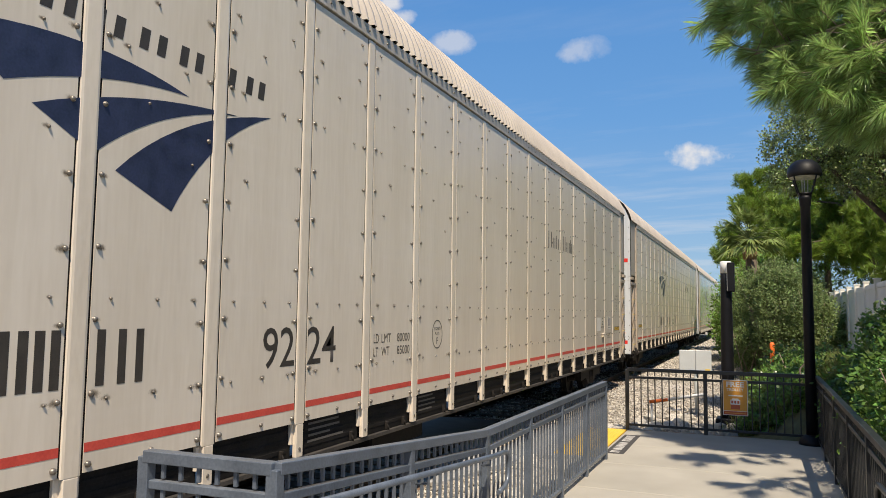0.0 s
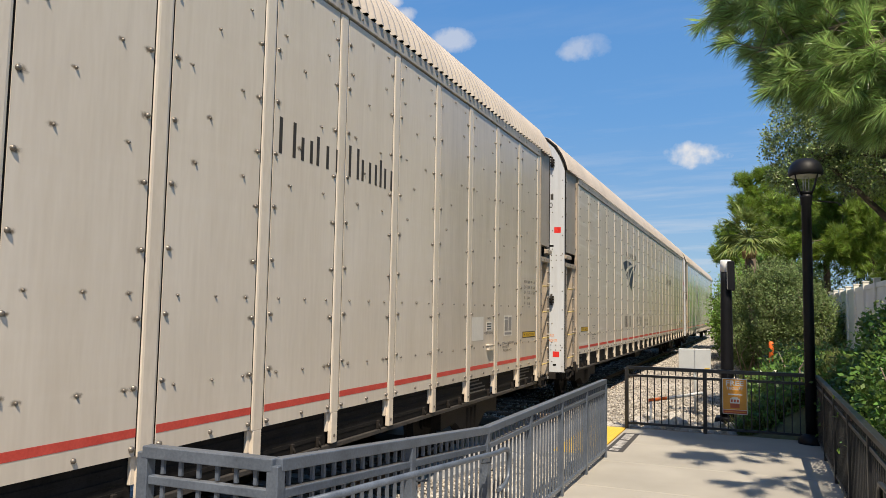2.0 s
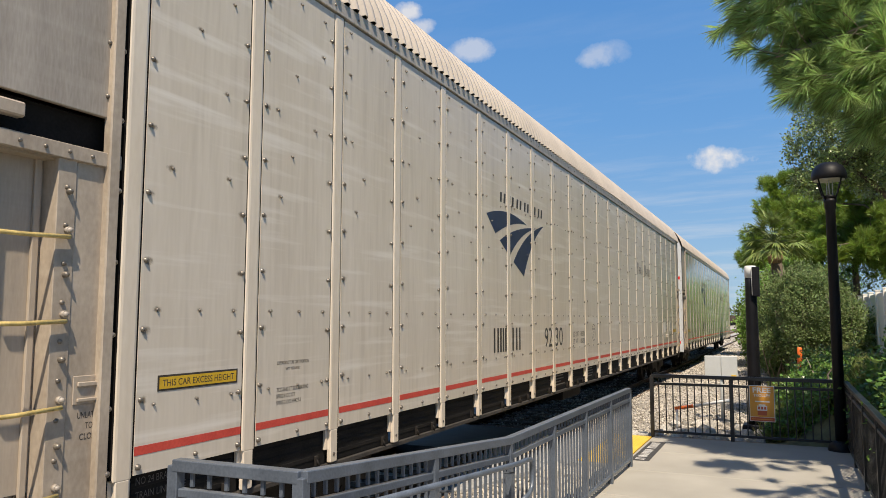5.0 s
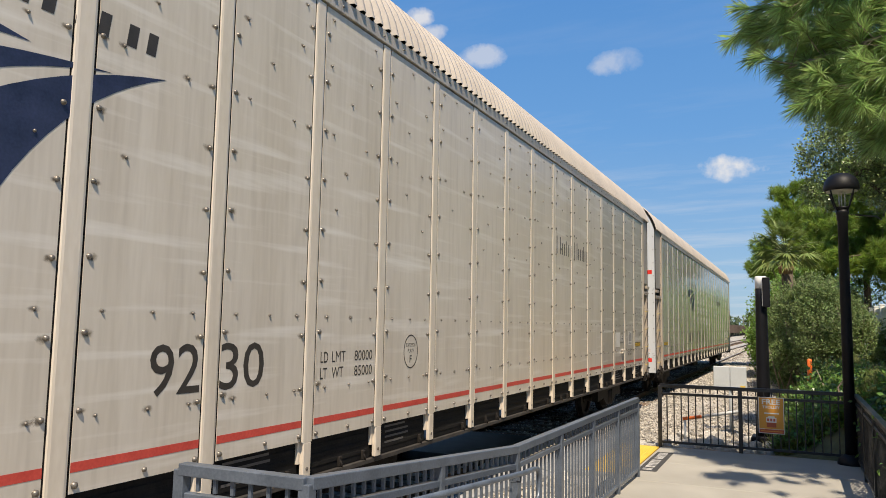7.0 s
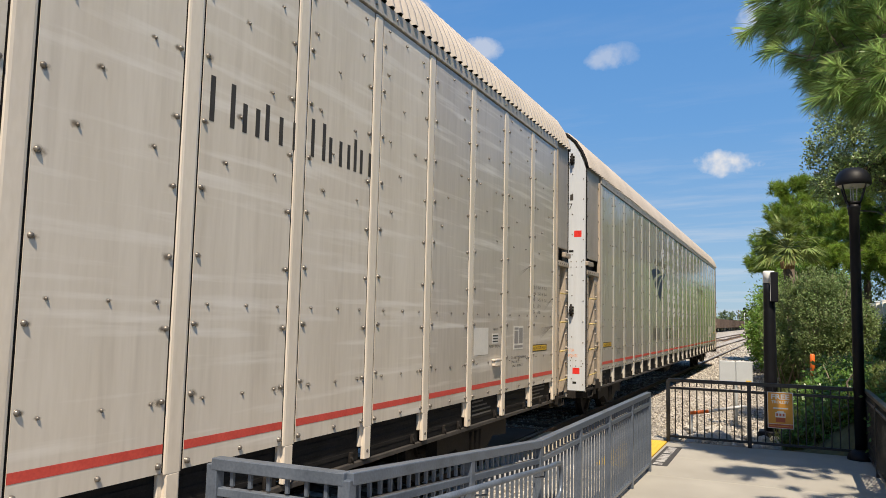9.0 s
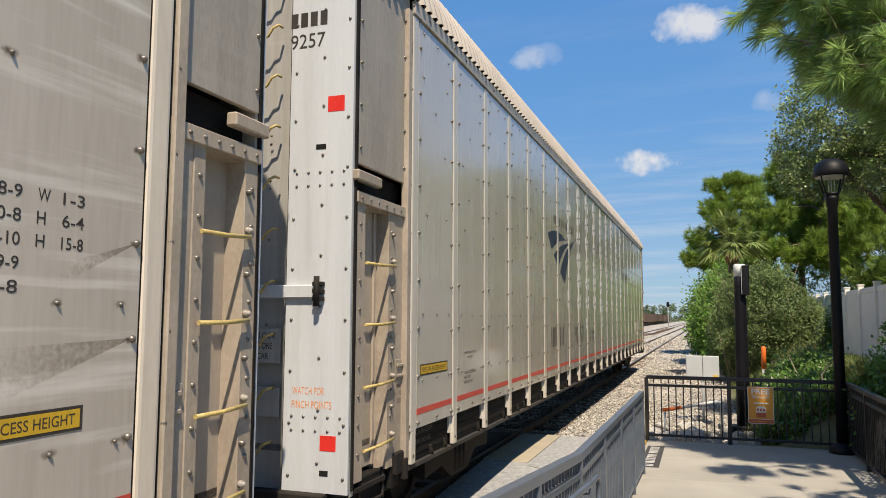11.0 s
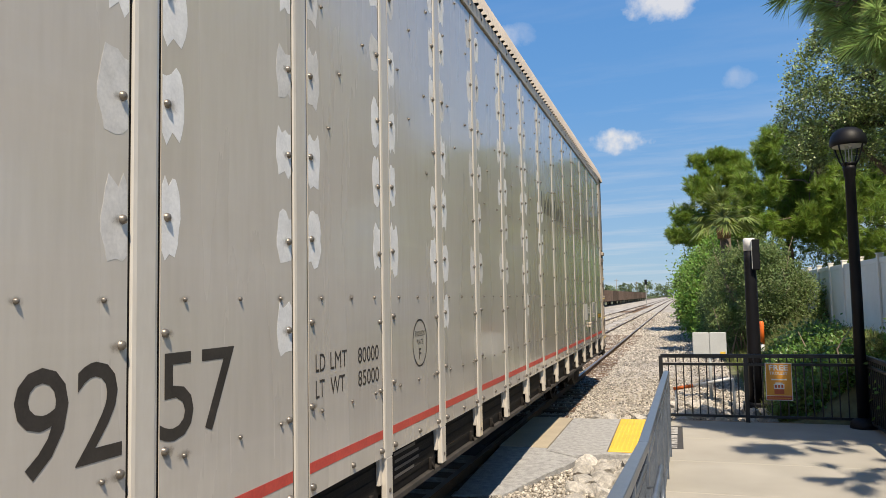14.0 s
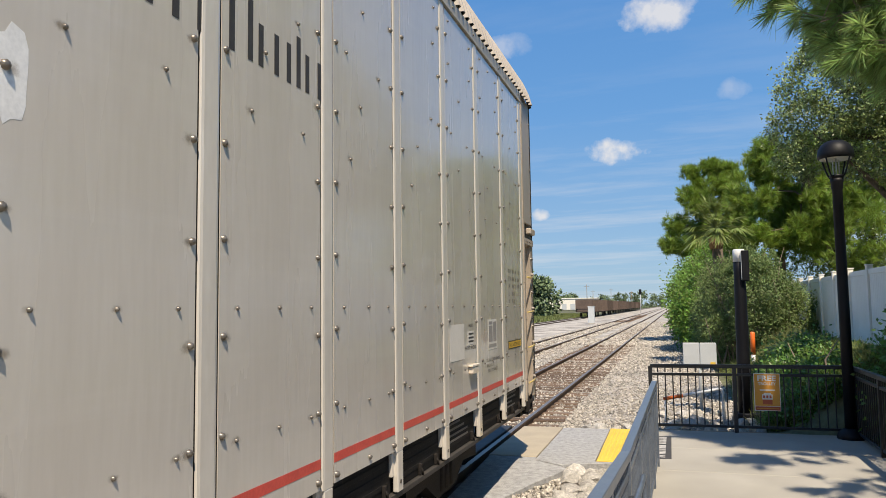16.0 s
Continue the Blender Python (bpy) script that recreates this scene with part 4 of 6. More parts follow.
def end_section(car, y0, s, deep):
    """The end bay of a side with its ladder recess; y0: where it starts, s: which way it runs, deep: its length."""
    k = deep / 1.15

    def b(bm, x0, x1, d0, d1, z0, z1, bevel=0.004):
        p, q = sorted((y0 + s * d0 * k, y0 + s * d1 * k))
        return box(bm, x0, x1, p, q, z0, z1, bevel)
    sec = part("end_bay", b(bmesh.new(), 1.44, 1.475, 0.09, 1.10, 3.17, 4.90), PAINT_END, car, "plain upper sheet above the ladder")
    bm = bmesh.new()
    b(bm, 1.44, 1.495, 0.09, 1.12, 2.87, 2.955)
    part("header", bm, PAINT_DIRTY, sec)
    part("slot", b(bmesh.new(), 1.36, 1.38, 0.10, 1.11, 2.955, 3.17, 0), BLACK_STEEL, sec)
    bm = bmesh.new()
    b(bm, 1.45, 1.520, 0.74, 1.17, 3.03, 3.11, 0.010)
    part("latch_bracket", bm, PAINT_DIRTY, sec)
    bm = bmesh.new()
    b(bm, 1.19, 1.475, 0.95, 1.12, 0.80, 2.90)
    part("corner_post", bm, PAINT_DIRTY, sec)
    bm = bmesh.new()
    b(bm, 1.19, 1.475, 0.38, 0.50, 0.80, 2.90)
    part("ladder_post", bm, PAINT_DIRTY, sec)
    part("strip_sheet", b(bmesh.new(), 1.44, 1.468, 0.085, 0.38, 0.86, 2.90), PAINT_DIRTY, sec)
    bm = bmesh.new()
    b(bm, 1.335, 1.35, 0.45, 1.0, 0.84, 2.95, 0)
    b(bm, 1.3505, 1.372, 0.52, 0.56, 0.84, 2.90, 0.004)
    part("recess_back", bm, RECESS, sec)
    bm = bmesh.new()
    b(bm, 1.34, 1.44, 0.385, 1.11, 2.86, 2.90, 0)
    part("recess_top", bm, RECESS, sec)
    # straight rungs, each bolted through a lug at the side sheet's end
    for i in range(4):
        z = 1.02 + 0.467 * i
        inner, outer = sorted((y0 + s * 0.43 * k, y0 + s * 0.985 * k), reverse=True)
        bm = bmesh.new()
        tube(bm, [(1.505, inner, z + 0.012), (1.508, (inner + outer) / 2, z), (1.505, outer, z)], 0.0125, 8)
        rung = part("rung", bm, YELLOW_RUNG, sec)
        bm = bmesh.new()
        tube(bm, [(1.474, inner, z + 0.05), (1.500, inner, z + 0.05)], 0.021, 8)
        dome(bm, (1.500, inner, z + 0.05), (1, 0, 0), 0.017, 0.018, 8)
        part("lug", bm, PAINT_END, rung)
        part("bolt", dome_bm((1.476, inner, z + 0.27), (1, 0, 0), 0.020, 0.036), RIVET, sec)
    # latch plate on the strip beside the ladder
    bm = bmesh.new()
    b(bm, 1.4685, 1.476, 0.10, 0.34, 1.50, 1.66, 0.003)
    b(bm, 1.476, 1.492, 0.12, 0.32, 1.60, 1.625, 0.004)
    b(bm, 1.476, 1.492, 0.12, 0.32, 1.515, 1.535, 0.004)
    part("latch_plate", bm, PAINT_DIRTY, sec)
    if s < 0:
        for row, words in enumerate(("UNLATCH", "TO", "CLOSE")):
            wide = (0.16, 0.05, 0.12)[row]
            writing("lettering", words, 0.036, INK, sec, (1.4690, y0 - 0.22 * k - wide / 2, 1.42 - 0.06 * row), "+x", wide)
    bm = bmesh.new()
    for i in range(9):
        z = 1.0 + 0.214 * i
        for d, x in ((1.035, 1.475), (0.44, 1.475), (0.13, 1.468)):
            dome(bm, (x, y0 + s * d * k, z + (0.1 if d < 0.2 else 0)), (1, 0, 0), 0.016, 0.016)
    for i in range(5):
        for d in (0.2, 1.06):
            dome(bm, (1.475, y0 + s * d * k, 3.3 + 0.33 * i), (1, 0, 0), 0.016, 0.018)
    for i in range(7):
        dome(bm, (1.494, y0 + s * (0.15 + 0.15 * i) * k, 2.912), (1, 0, 0), 0.014, 0.014)
    part("rivets", bm, RIVET, sec, kind="stuff")
    part("corner_seal", b(bmesh.new(), 1.38, 1.482, 1.105, 1.135, 0.76, 4.88, 0), BLACK_STEEL, sec, "dark corner seal")
    part("bay_joint", b(bmesh.new(), 1.40, 1.479, 0.082, 0.098, 0.80, 4.72, 0), BLACK_STEEL, sec)
    # stirrup step below the ladder, and a hose elbow
    bm = bmesh.new()
    p, q = y0 + s * 0.52 * k, y0 + s * 0.95 * k
    tube(bm, [(1.44, p, 0.82), (1.45, p, 0.60), (1.45, q, 0.60), (1.44, q, 0.82)], 0.016, 6)
    part("stirrup_step", bm, TRUCK, sec)
    bm = bmesh.new()
    b(bm, 1.05, 1.42, 0.10, 1.10, 0.60, 0.80, 0.01)
    b(bm, 1.40, 1.47, 0.30, 0.40, 0.62, 0.86, 0.008)
    part("end_sill", bm, BLACK_STEEL, sec)
    # lever box and step below
    bm = bmesh.new()
    b(bm, 1.42, 1.50, 0.10, 0.36, 0.72, 0.90, 0.01)
    b(bm, 1.46, 1.53, 0.16, 0.22, 0.66, 0.84, 0.01)
    b(bm, 1.30, 1.47, 0.5, 1.05, 0.72, 0.76, 0.005)
    part("uncoupling_lever", bm, TRUCK, sec)
    return sec


def end_face(car, y, s):
    """An end with folding doors: a white side sheet, the grey door leaf, hinges, rungs and reflectors; s: which way it faces."""
    bm = bmesh.new()
    outline = [(1.47, y, 0.72)] + [(x * 0.965, y, z - 0.02) for x, z in arch_both()] + [(-1.47, y, 0.72)]
    plate(bm, outline, (0, -s, 0), 0.06)
    end = part("end_wall", bm, DOOR_GREY, car, "grey folding end doors with yellow rungs")
    face = y + s * 0.004
    bm = bmesh.new()
    sheet = [(0.93, face, 0.74), (1.468, face, 0.74), (1.468, face, 4.84)] + [(x * 0.96, face, z - 0.025) for x, z in ARCH[1:6]] + [(0.93, face, 5.44)]
    plate(bm, [(a, c, d) for a, c, d in sheet], (0, s, 0), 0.022)
    part("door_edge_sheet", bm, DOOR_WHITE, end, "white riveted edge sheet")
    bm = bmesh.new()
    tube(bm, [(x * 0.985, y - s * 0.03, z - 0.0) for x, z in arch_both()], 0.028, 6)
    part("weather_strip", bm, BLACK_STEEL, end)
    front = face + s * 0.022
    p, q = sorted((face, face + s * 0.006))
    part("door_seam", box(bmesh.new(), 0.915, 0.929, p, q, 0.76, 5.42), BLACK_STEEL, end)
    for z in (2.2, 5.02):
        bm = bmesh.new()
        p, q = sorted((front + s * 0.001, front + s * 0.035))
        box(bm, 0.60, 1.17, p, q, z - 0.05, z + 0.05, 0.008)
        part("hinge_arm", bm, DOOR_WHITE, end)
        bm = bmesh.new()
        p, q = sorted((front + s * 0.001, front + s * 0.06))
        for d in (-0.055, 0.0, 0.055):
            box(bm, 1.18, 1.26, p, q, z + d - 0.016, z + d + 0.016, 0.005)
        lathe(bm, [(0.022, -0.11), (0.022, 0.11)], (1.22, front + s * 0.06, z), 10)
        part("hinge", bm, TRUCK, end)
    for z0, z1, x0, x1 in ((3.56, 3.68, 1.255, 1.395), (1.04, 1.15, 1.24, 1.37)):
        bm = bmesh.new()
        p, q = sorted((front + s * 0.0005, front + s * 0.002))
        box(bm, x0, x1, p, q, z0, z1)
        part("reflector", bm, RED_BRIGHT, end, "bright red reflector")
    bm = bmesh.new()
    p, q = sorted((front + s * 0.0005, front + s * 0.002))
    box(bm, 1.16, 1.245, p, q, 3.275, 3.315)
    part("slot_hole", bm, BLACK_STEEL, end)
    part("slot_hole", box(bmesh.new(), 1.24, 1.31, p, q, 0.86, 0.90), BLACK_STEEL, end)
    bm = bmesh.new()
    for x in (0.98, 1.22, 1.43):
        for i in range(11):
            dome(bm, (x, front, 0.85 + 0.38 * i + (0.1 if x == 1.22 else 0)), (0, s, 0), 0.013, 0.012)
    for z in (3.0, 3.1, 1.28, 1.18):
        for i in range(5):
            dome(bm, (1.0 + 0.1 * i, front, z), (0, s, 0), 0.012, 0.010)
    for z in (3.0, 3.06, 3.35, 3.42, 2.6, 1.95):
        for i in range(6):
            dome(bm, (0.1 + 0.13 * i, y + s * 0.001, z), (0, s, 0), 0.012, 0.010)
    part("rivets", bm, RIVET, end, kind="stuff")
    for i in range(10):
        z = 0.98 + 0.40 * i
        bm = bmesh.new()
        out = y + s * 0.07
        tube(bm, [(0.20, y + s * 0.01, z + 0.03), (0.20, out, z), (0.66, out, z), (0.74, out, z + 0.02), (0.78, out, z + 0.08), (0.83, out, z + 0.10), (0.83, y + s * 0.01, z + 0.10)], 0.011, 6)
        part("rung", bm, YELLOW_RUNG, end)
    if s < 0:
        for z0, z1 in ((1.66, 1.92), (1.26, 1.48)):
            bm = bmesh.new()
            p, q = sorted((y - 0.001, y - 0.012))
            box(bm, 0.42, 0.88, p, q, z0, z1, 0.003)
            part("placard", bm, DOOR_GREY, end)
        for i, words in enumerate(("CLOSE & LOCK", "DOORS BEFORE", "MOVING CAR")):
            writing("lettering", words, 0.048, INK, end, (0.46, y - 0.0145, 1.845 - 0.078 * i), "-y", 0.38 - 0.03 * i)
        writing("lettering", "OPEN", 0.035, INK, end, (0.50, y - 0.0145, 1.43), "-y")
        bm = bmesh.new()
        tube(bm, [(0.55, y - 0.015, 1.29), (0.62, y - 0.015, 1.31), (0.66, y - 0.015, 1.36), (0.67, y - 0.015, 1.42)], [0.014, 0.014, 0.012, 0.004], 6)
        part("arrow", bm, INK, end)
        for i, words in enumerate(("WATCH FOR", "PINCH POINTS")):
            writing("lettering", words, 0.055, ORANGE_STENCIL, end, (1.0, front - 0.0015, 1.44 - 0.1 * i), "-y", 0.27 + 0.06 * i)
    # coupler and end sill
    bm = bmesh.new()
    p, q = sorted((y, y + s * 0.10))
    box(bm, -1.3, 1.3, p, q, 0.60, 0.74, 0.01)
    p, q = sorted((y, y + s * 0.62))
    box(bm, -0.13, 0.13, p, q, 0.62, 0.84, 0.03)
    part("coupler", bm, TRUCK, car)
    return end


def wheelset_mesh():
    bm = bmesh.new()
    for x in (-0.755, 0.755):
        ring = [(-0.065, 0.30), (-0.065, 0.445), (-0.035, 0.445), (-0.03, 0.42), (0.065, 0.415), (0.065, 0.33), (0.02, 0.31), (0.02, 0.12), (0.05, 0.11)]
        sg = 1 if x > 0 else -1
        prev = None
        for a, r in ring:
            cur = [bm.verts.new((x + sg * a, r * math.cos(t), r * math.sin(t))) for t in (2 * math.pi * k / 20 for k in range(20))]
            if prev:
                for k in range(20):
                    bm.faces.new((prev[k], prev[(k + 1) % 20], cur[(k + 1) % 20], cur[k]))
            prev = cur
        bm.faces.new(prev)
    tube(bm, [(-0.95, 0, 0), (0.95, 0, 0)], 0.08, 10)
    bmesh.ops.recalc_face_normals(bm, faces=bm.faces[:])
    return shared("wheelset", bm, TRUCK)


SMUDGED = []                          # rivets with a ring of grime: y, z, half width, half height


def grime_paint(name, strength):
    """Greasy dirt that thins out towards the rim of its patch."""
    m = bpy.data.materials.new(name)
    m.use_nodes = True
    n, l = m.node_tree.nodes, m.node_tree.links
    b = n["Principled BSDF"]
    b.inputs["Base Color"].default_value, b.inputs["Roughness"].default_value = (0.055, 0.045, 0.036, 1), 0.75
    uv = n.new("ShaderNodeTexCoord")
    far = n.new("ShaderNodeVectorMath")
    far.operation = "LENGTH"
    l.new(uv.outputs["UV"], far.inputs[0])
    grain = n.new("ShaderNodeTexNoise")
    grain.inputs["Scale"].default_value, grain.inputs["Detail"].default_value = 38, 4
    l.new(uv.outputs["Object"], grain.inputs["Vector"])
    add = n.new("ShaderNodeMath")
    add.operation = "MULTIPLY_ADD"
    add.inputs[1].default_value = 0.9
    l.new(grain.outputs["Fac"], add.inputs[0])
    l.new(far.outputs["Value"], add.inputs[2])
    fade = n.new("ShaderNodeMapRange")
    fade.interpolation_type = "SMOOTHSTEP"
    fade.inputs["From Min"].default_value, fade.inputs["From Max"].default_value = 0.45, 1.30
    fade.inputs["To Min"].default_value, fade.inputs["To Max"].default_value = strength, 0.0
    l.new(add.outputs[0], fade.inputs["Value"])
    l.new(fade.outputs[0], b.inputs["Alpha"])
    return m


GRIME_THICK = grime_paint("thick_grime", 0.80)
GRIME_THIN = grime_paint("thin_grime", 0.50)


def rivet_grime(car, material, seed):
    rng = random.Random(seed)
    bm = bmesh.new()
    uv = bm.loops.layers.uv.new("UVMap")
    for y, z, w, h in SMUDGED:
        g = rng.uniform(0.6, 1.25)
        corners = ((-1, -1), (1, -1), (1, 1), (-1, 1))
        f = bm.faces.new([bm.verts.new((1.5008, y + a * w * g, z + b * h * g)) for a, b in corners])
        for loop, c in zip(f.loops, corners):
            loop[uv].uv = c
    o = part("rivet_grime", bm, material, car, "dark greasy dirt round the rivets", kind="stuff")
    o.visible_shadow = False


def sill_board_bm():
    """The dark board between two post feet, with three pressed ribs along it."""
    bm = bmesh.new()
    box(bm, 1.425, 1.449, 0.05, PITCH - 0.05, 0.742, 1.06, 0.003)
    for z in (0.80, 0.875, 0.95):
        box(bm, 1.4492, 1.4545, 0.11, PITCH - 0.11, z, z + 0.035, 0.002)
    return bm


def build_car():
    car = empty("autorack_car", label="beige riveted enclosed railway car carrier with corrugated roof", category="railway car", group="cars of the train")
    # side sheets, one to a bay
    g = 0.0852
    sheet = shared("side_panel", box(bmesh.new(), 1.470, 1.500, g, PITCH - g, 1.04, 4.725), PAINT)
    stripe = shared("red_stripe", box(bmesh.new(), 1.5005, 1.5015, g, PITCH - g, 1.155, 1.209), RED)
    board = shared("sill_board", sill_board_bm(), BLACK_STEEL)
    for k in range(BAYS):
        for data in (sheet, stripe, board):
            o = new(data.name, data)
            o.parent, o.matrix_basis = car, pose(0, PITCH * k, 0)
    bm = bmesh.new()
    hw = 0.070
    prof = [(-hw, 1.464), (-hw, 1.4985), (-hw + 0.006, 1.5045), (-hw + 0.022, 1.508), (hw - 0.022, 1.508), (hw - 0.006, 1.5045), (hw, 1.4985), (hw, 1.464)]
    low = [bm.verts.new((x, y, 1.03)) for y, x in prof]
    top = [bm.verts.new((x, y, 4.725)) for y, x in prof]
    for k in range(len(prof) - 1):
        bm.faces.new((low[k], low[k + 1], top[k + 1], top[k]))
    bm.faces.new(low), bm.faces.new(top[::-1])
    box(bm, 1.468, 1.509, -0.052, 0.052, 0.752, 1.029, 0.006)
    box(bm, 1.45, 1.478, -0.088, 0.088, 0.86, 1.035, 0.004)
    bmesh.ops.recalc_face_normals(bm, faces=bm.faces[:])
    rib = shared("side_post", bm, PAINT_RIB)
    for k in range(BAYS + 1):
        o = new("side_post", rib)
        o.parent, o.matrix_basis = car, pose(0, PITCH * k, 0)
    bm = bmesh.new()
    for e in (-1, 1):
        a, b = sorted((e * (hw + 0.001), e * (hw + 0.0145)))
        box(bm, 1.464, 1.4965, a, b, 1.04, 4.725)
    joint = shared("post_joint", bm, GAP)
    for k in range(BAYS + 1):
        o = new("post_joint", joint)
        o.parent, o.matrix_basis = car, pose(0, PITCH * k, 0)
    bm = bmesh.new()
    box(bm, 1.425, 1.462, -0.08, LONG + 0.08, 1.05, 4.80)
    part("inner_liner", bm, BLACK_STEEL, car, "dark liner behind the joints")
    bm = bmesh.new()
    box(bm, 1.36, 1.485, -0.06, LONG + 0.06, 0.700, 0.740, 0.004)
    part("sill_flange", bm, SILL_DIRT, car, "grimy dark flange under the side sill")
    # doubled post where the end bay begins
    for y in (-0.16, LONG + 0.13):
        part("end_post", box(bmesh.new(), 1.45, 1.515, y - 0.035, y + 0.045, 0.80, 4.74, 0.008), PAINT_DIRTY, car)
    # rivets
    bm = bmesh.new()
    rr = random.Random(21)
    for k in range(BAYS + 1):
        y = PITCH * k
        for i in range(8):
            z = 1.457 + 0.428 * i
            for e in (-0.114, 0.114):
                dome(bm, (1.498, y + e + rr.uniform(-0.004, 0.004), z + (0.03 if e > 0 else 0)), (1, 0, 0), 0.0185, 0.022, 8)
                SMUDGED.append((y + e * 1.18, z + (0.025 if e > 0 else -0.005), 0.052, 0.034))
        for e in (-0.115, 0.115):
            dome(bm, (1.50, y + e, 1.085), (1, 0, 0), 0.022, 0.026)
        dome(bm, (1.508, y, 0.82), (1, 0, 0), 0.018, 0.01)
        dome(bm, (1.519, y + 0.3, 4.80), (1, 0, 0), 0.014, 0.014)
        dome(bm, (1.519, y - 0.1, 4.80), (1, 0, 0), 0.014, 0.014)
    part("post_rivets", bm, RIVET, car, "domed rivets beside the posts", kind="stuff")
    bm = bmesh.new()
    for k in range(BAYS):
        y = PITCH * k
        for d in (0.225, 0.60, 0.94):
            for z in (2.038, 1.45):
                dome(bm, (1.499, y + d, z), (1, 0, 0), 0.0105, 0.015, 6)
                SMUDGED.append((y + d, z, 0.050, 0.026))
        for d, z in ((0.19, 4.63), (0.56, 4.63), (0.92, 4.60), (0.20, 4.22), (0.88, 4.26), (0.52, 3.98), (0.26, 3.62), (0.80, 3.58), (0.47, 3.30), (0.33, 2.96), (0.86, 2.965)):
            if rr.random() < 0.8:
                d, z = d + rr.uniform(-0.02, 0.02), z + rr.uniform(-0.02, 0.02)
                dome(bm, (1.499, y + d, z), (1, 0, 0), 0.011, 0.017, 6)
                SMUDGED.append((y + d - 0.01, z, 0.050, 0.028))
        dome(bm, (1.50, y + 0.60, 1.09), (1, 0, 0), 0.018, 0.022)
    part("sheet_bolts", bm, RIVET, car, "standing bolt ends on the side sheets", kind="stuff")
    # eave, roof, ends
    bm = bmesh.new()
    box(bm, 1.475, 1.520, -0.06, LONG + 0.06, 4.740, 4.868, 0.005)
    part("eave_beam", bm, EAVE, car, "grey-beige eave beam")
    mesh_part("roof", roof_mesh(-1.10, REAR - 0.12), PAINT_ROOF, car, "tan corrugated arched roof")
    end_section(car, 0.0, -1, 1.15)
    end_section(car, LONG, 1, 0.90)
    end_face(car, FRONT, -1)
    end_face(car, REAR, 1)
    # far side, floor and underframe
    bm = bmesh.new()
    box(bm, -1.50, -1.46, FRONT + 0.05, REAR - 0.05, 1.04, 4.86)
    part("far_side", bm, PAINT, car)
    bm = bmesh.new()
    box(bm, -1.45, 1.35, FRONT + 0.06, REAR - 0.06, 1.0, 1.05)
    box(bm, -0.25, 0.25, FRONT + 0.1, REAR - 0.1, 0.55, 0.99)
    box(bm, -1.42, -1.36, FRONT + 0.1, REAR - 0.1, 0.74, 0.99)
    for k in range(9):
        y = 5.0 + 1.9 * k
        box(bm, -1.35, 1.30, y - 0.06, y + 0.06, 0.72, 0.99)
    box(bm, 0.55, 1.05, 11.2, 12.6, 0.38, 0.72, 0.02)
    part("underframe", bm, BLACK_STEEL, car)
    ws = wheelset_mesh()
    for c in (2.35, LONG - 2.35):
        for sgn in (1, -1):
            bm = bmesh.new()
            x = 1.02 * sgn
            outline = [(x, c - 1.15, 0.36), (x, c - 1.15, 0.60), (x, c - 0.6, 0.66), (x, c, 0.70), (x, c + 0.6, 0.66), (x, c + 1.15, 0.60), (x, c + 1.15, 0.36),
                       (x, c + 0.62, 0.40), (x, c + 0.30, 0.22), (x, c - 0.30, 0.22), (x, c - 0.62, 0.40)]
            plate(bm, outline, (sgn, 0, 0), 0.14)
            for d in (-0.16, 0, 0.16):
                tube(bm, [(x + sgn * 0.10, c + d, 0.26), (x + sgn * 0.10, c + d, 0.55)], 0.06, 8)
            part("truck_frame", bm, TRUCK, car)
        part("bolster", box(bmesh.new(), -1.0, 1.0, c - 0.2, c + 0.2, 0.40, 0.72, 0.02), TRUCK, car)
        for d in (-0.87, 0.87):
            o = new("wheelset", ws)
            o.parent, o.matrix_basis = car, pose(0, c + d, 0.419)
    # fixed markings of every car, as plain bars where they are names or too small to read
    X = 1.5008

    def swoosh(points):
        part("emblem_sail", plate(bmesh.new(), [(X, y, z) for y, z in points], (1, 0, 0), 0.001), NAVY, car, "navy curved sail of the emblem")

    def curve(a, b, c, n=10):
        return [((1 - t) ** 2 * a[0] + 2 * t * (1 - t) * b[0] + t * t * c[0], (1 - t) ** 2 * a[1] + 2 * t * (1 - t) * b[1] + t * t * c[1]) for t in (i / n for i in range(n + 1))]
    swoosh(curve((5.93, 3.40), (6.75, 3.62), (7.62, 3.435)) + curve((7.62, 3.435), (6.95, 3.42), (6.27, 3.16))[1:])
    swoosh(curve((6.44, 3.08), (7.15, 3.37), (8.14, 3.43)) + curve((8.14, 3.43), (7.35, 3.30), (6.85, 2.885))[1:])
    swoosh(curve((7.02, 2.815), (7.55, 3.33), (8.55, 3.515)) + curve((8.55, 3.515), (7.86, 3.24), (7.50, 2.625))[1:])
    # letters of the name above the emblem, as slanted plain blocks
    for i in range(6):
        y = 6.45 + 0.355 * i
        for d in (0.0, 0.15):
            bars("name_bar", [(y + d, y + d + 0.075, 3.632, 3.772)], X, INK, car, lean=0.02)
    for strokes in ((6.19, 6.33), (6.44, 6.54, 6.64), (6.95,), (7.11, 7.25)):
        for y in strokes:
            bars("mark_bar", [(y, y + 0.062, 1.525, 1.855)], X, INK, car)
    name = [(17.18, 17.42, 0.30), (17.50, 17.68, 0.20), (17.74, 17.84, 0.26), (17.90, 18.11, 0.21), (18.30, 18.50, 0.30), (18.55, 18.65, 0.21), (18.70, 18.87, 0.21), (18.93, 18.96, 0.28), (19.03, 19.22, 0.21)]
    for a, b, h in name:
        for y in (a, b - 0.045) if b - a > 0.12 else (a,):
            bars("service_bar", [(y, y + 0.045, 3.215, 3.215 + h)], X, INK, car)
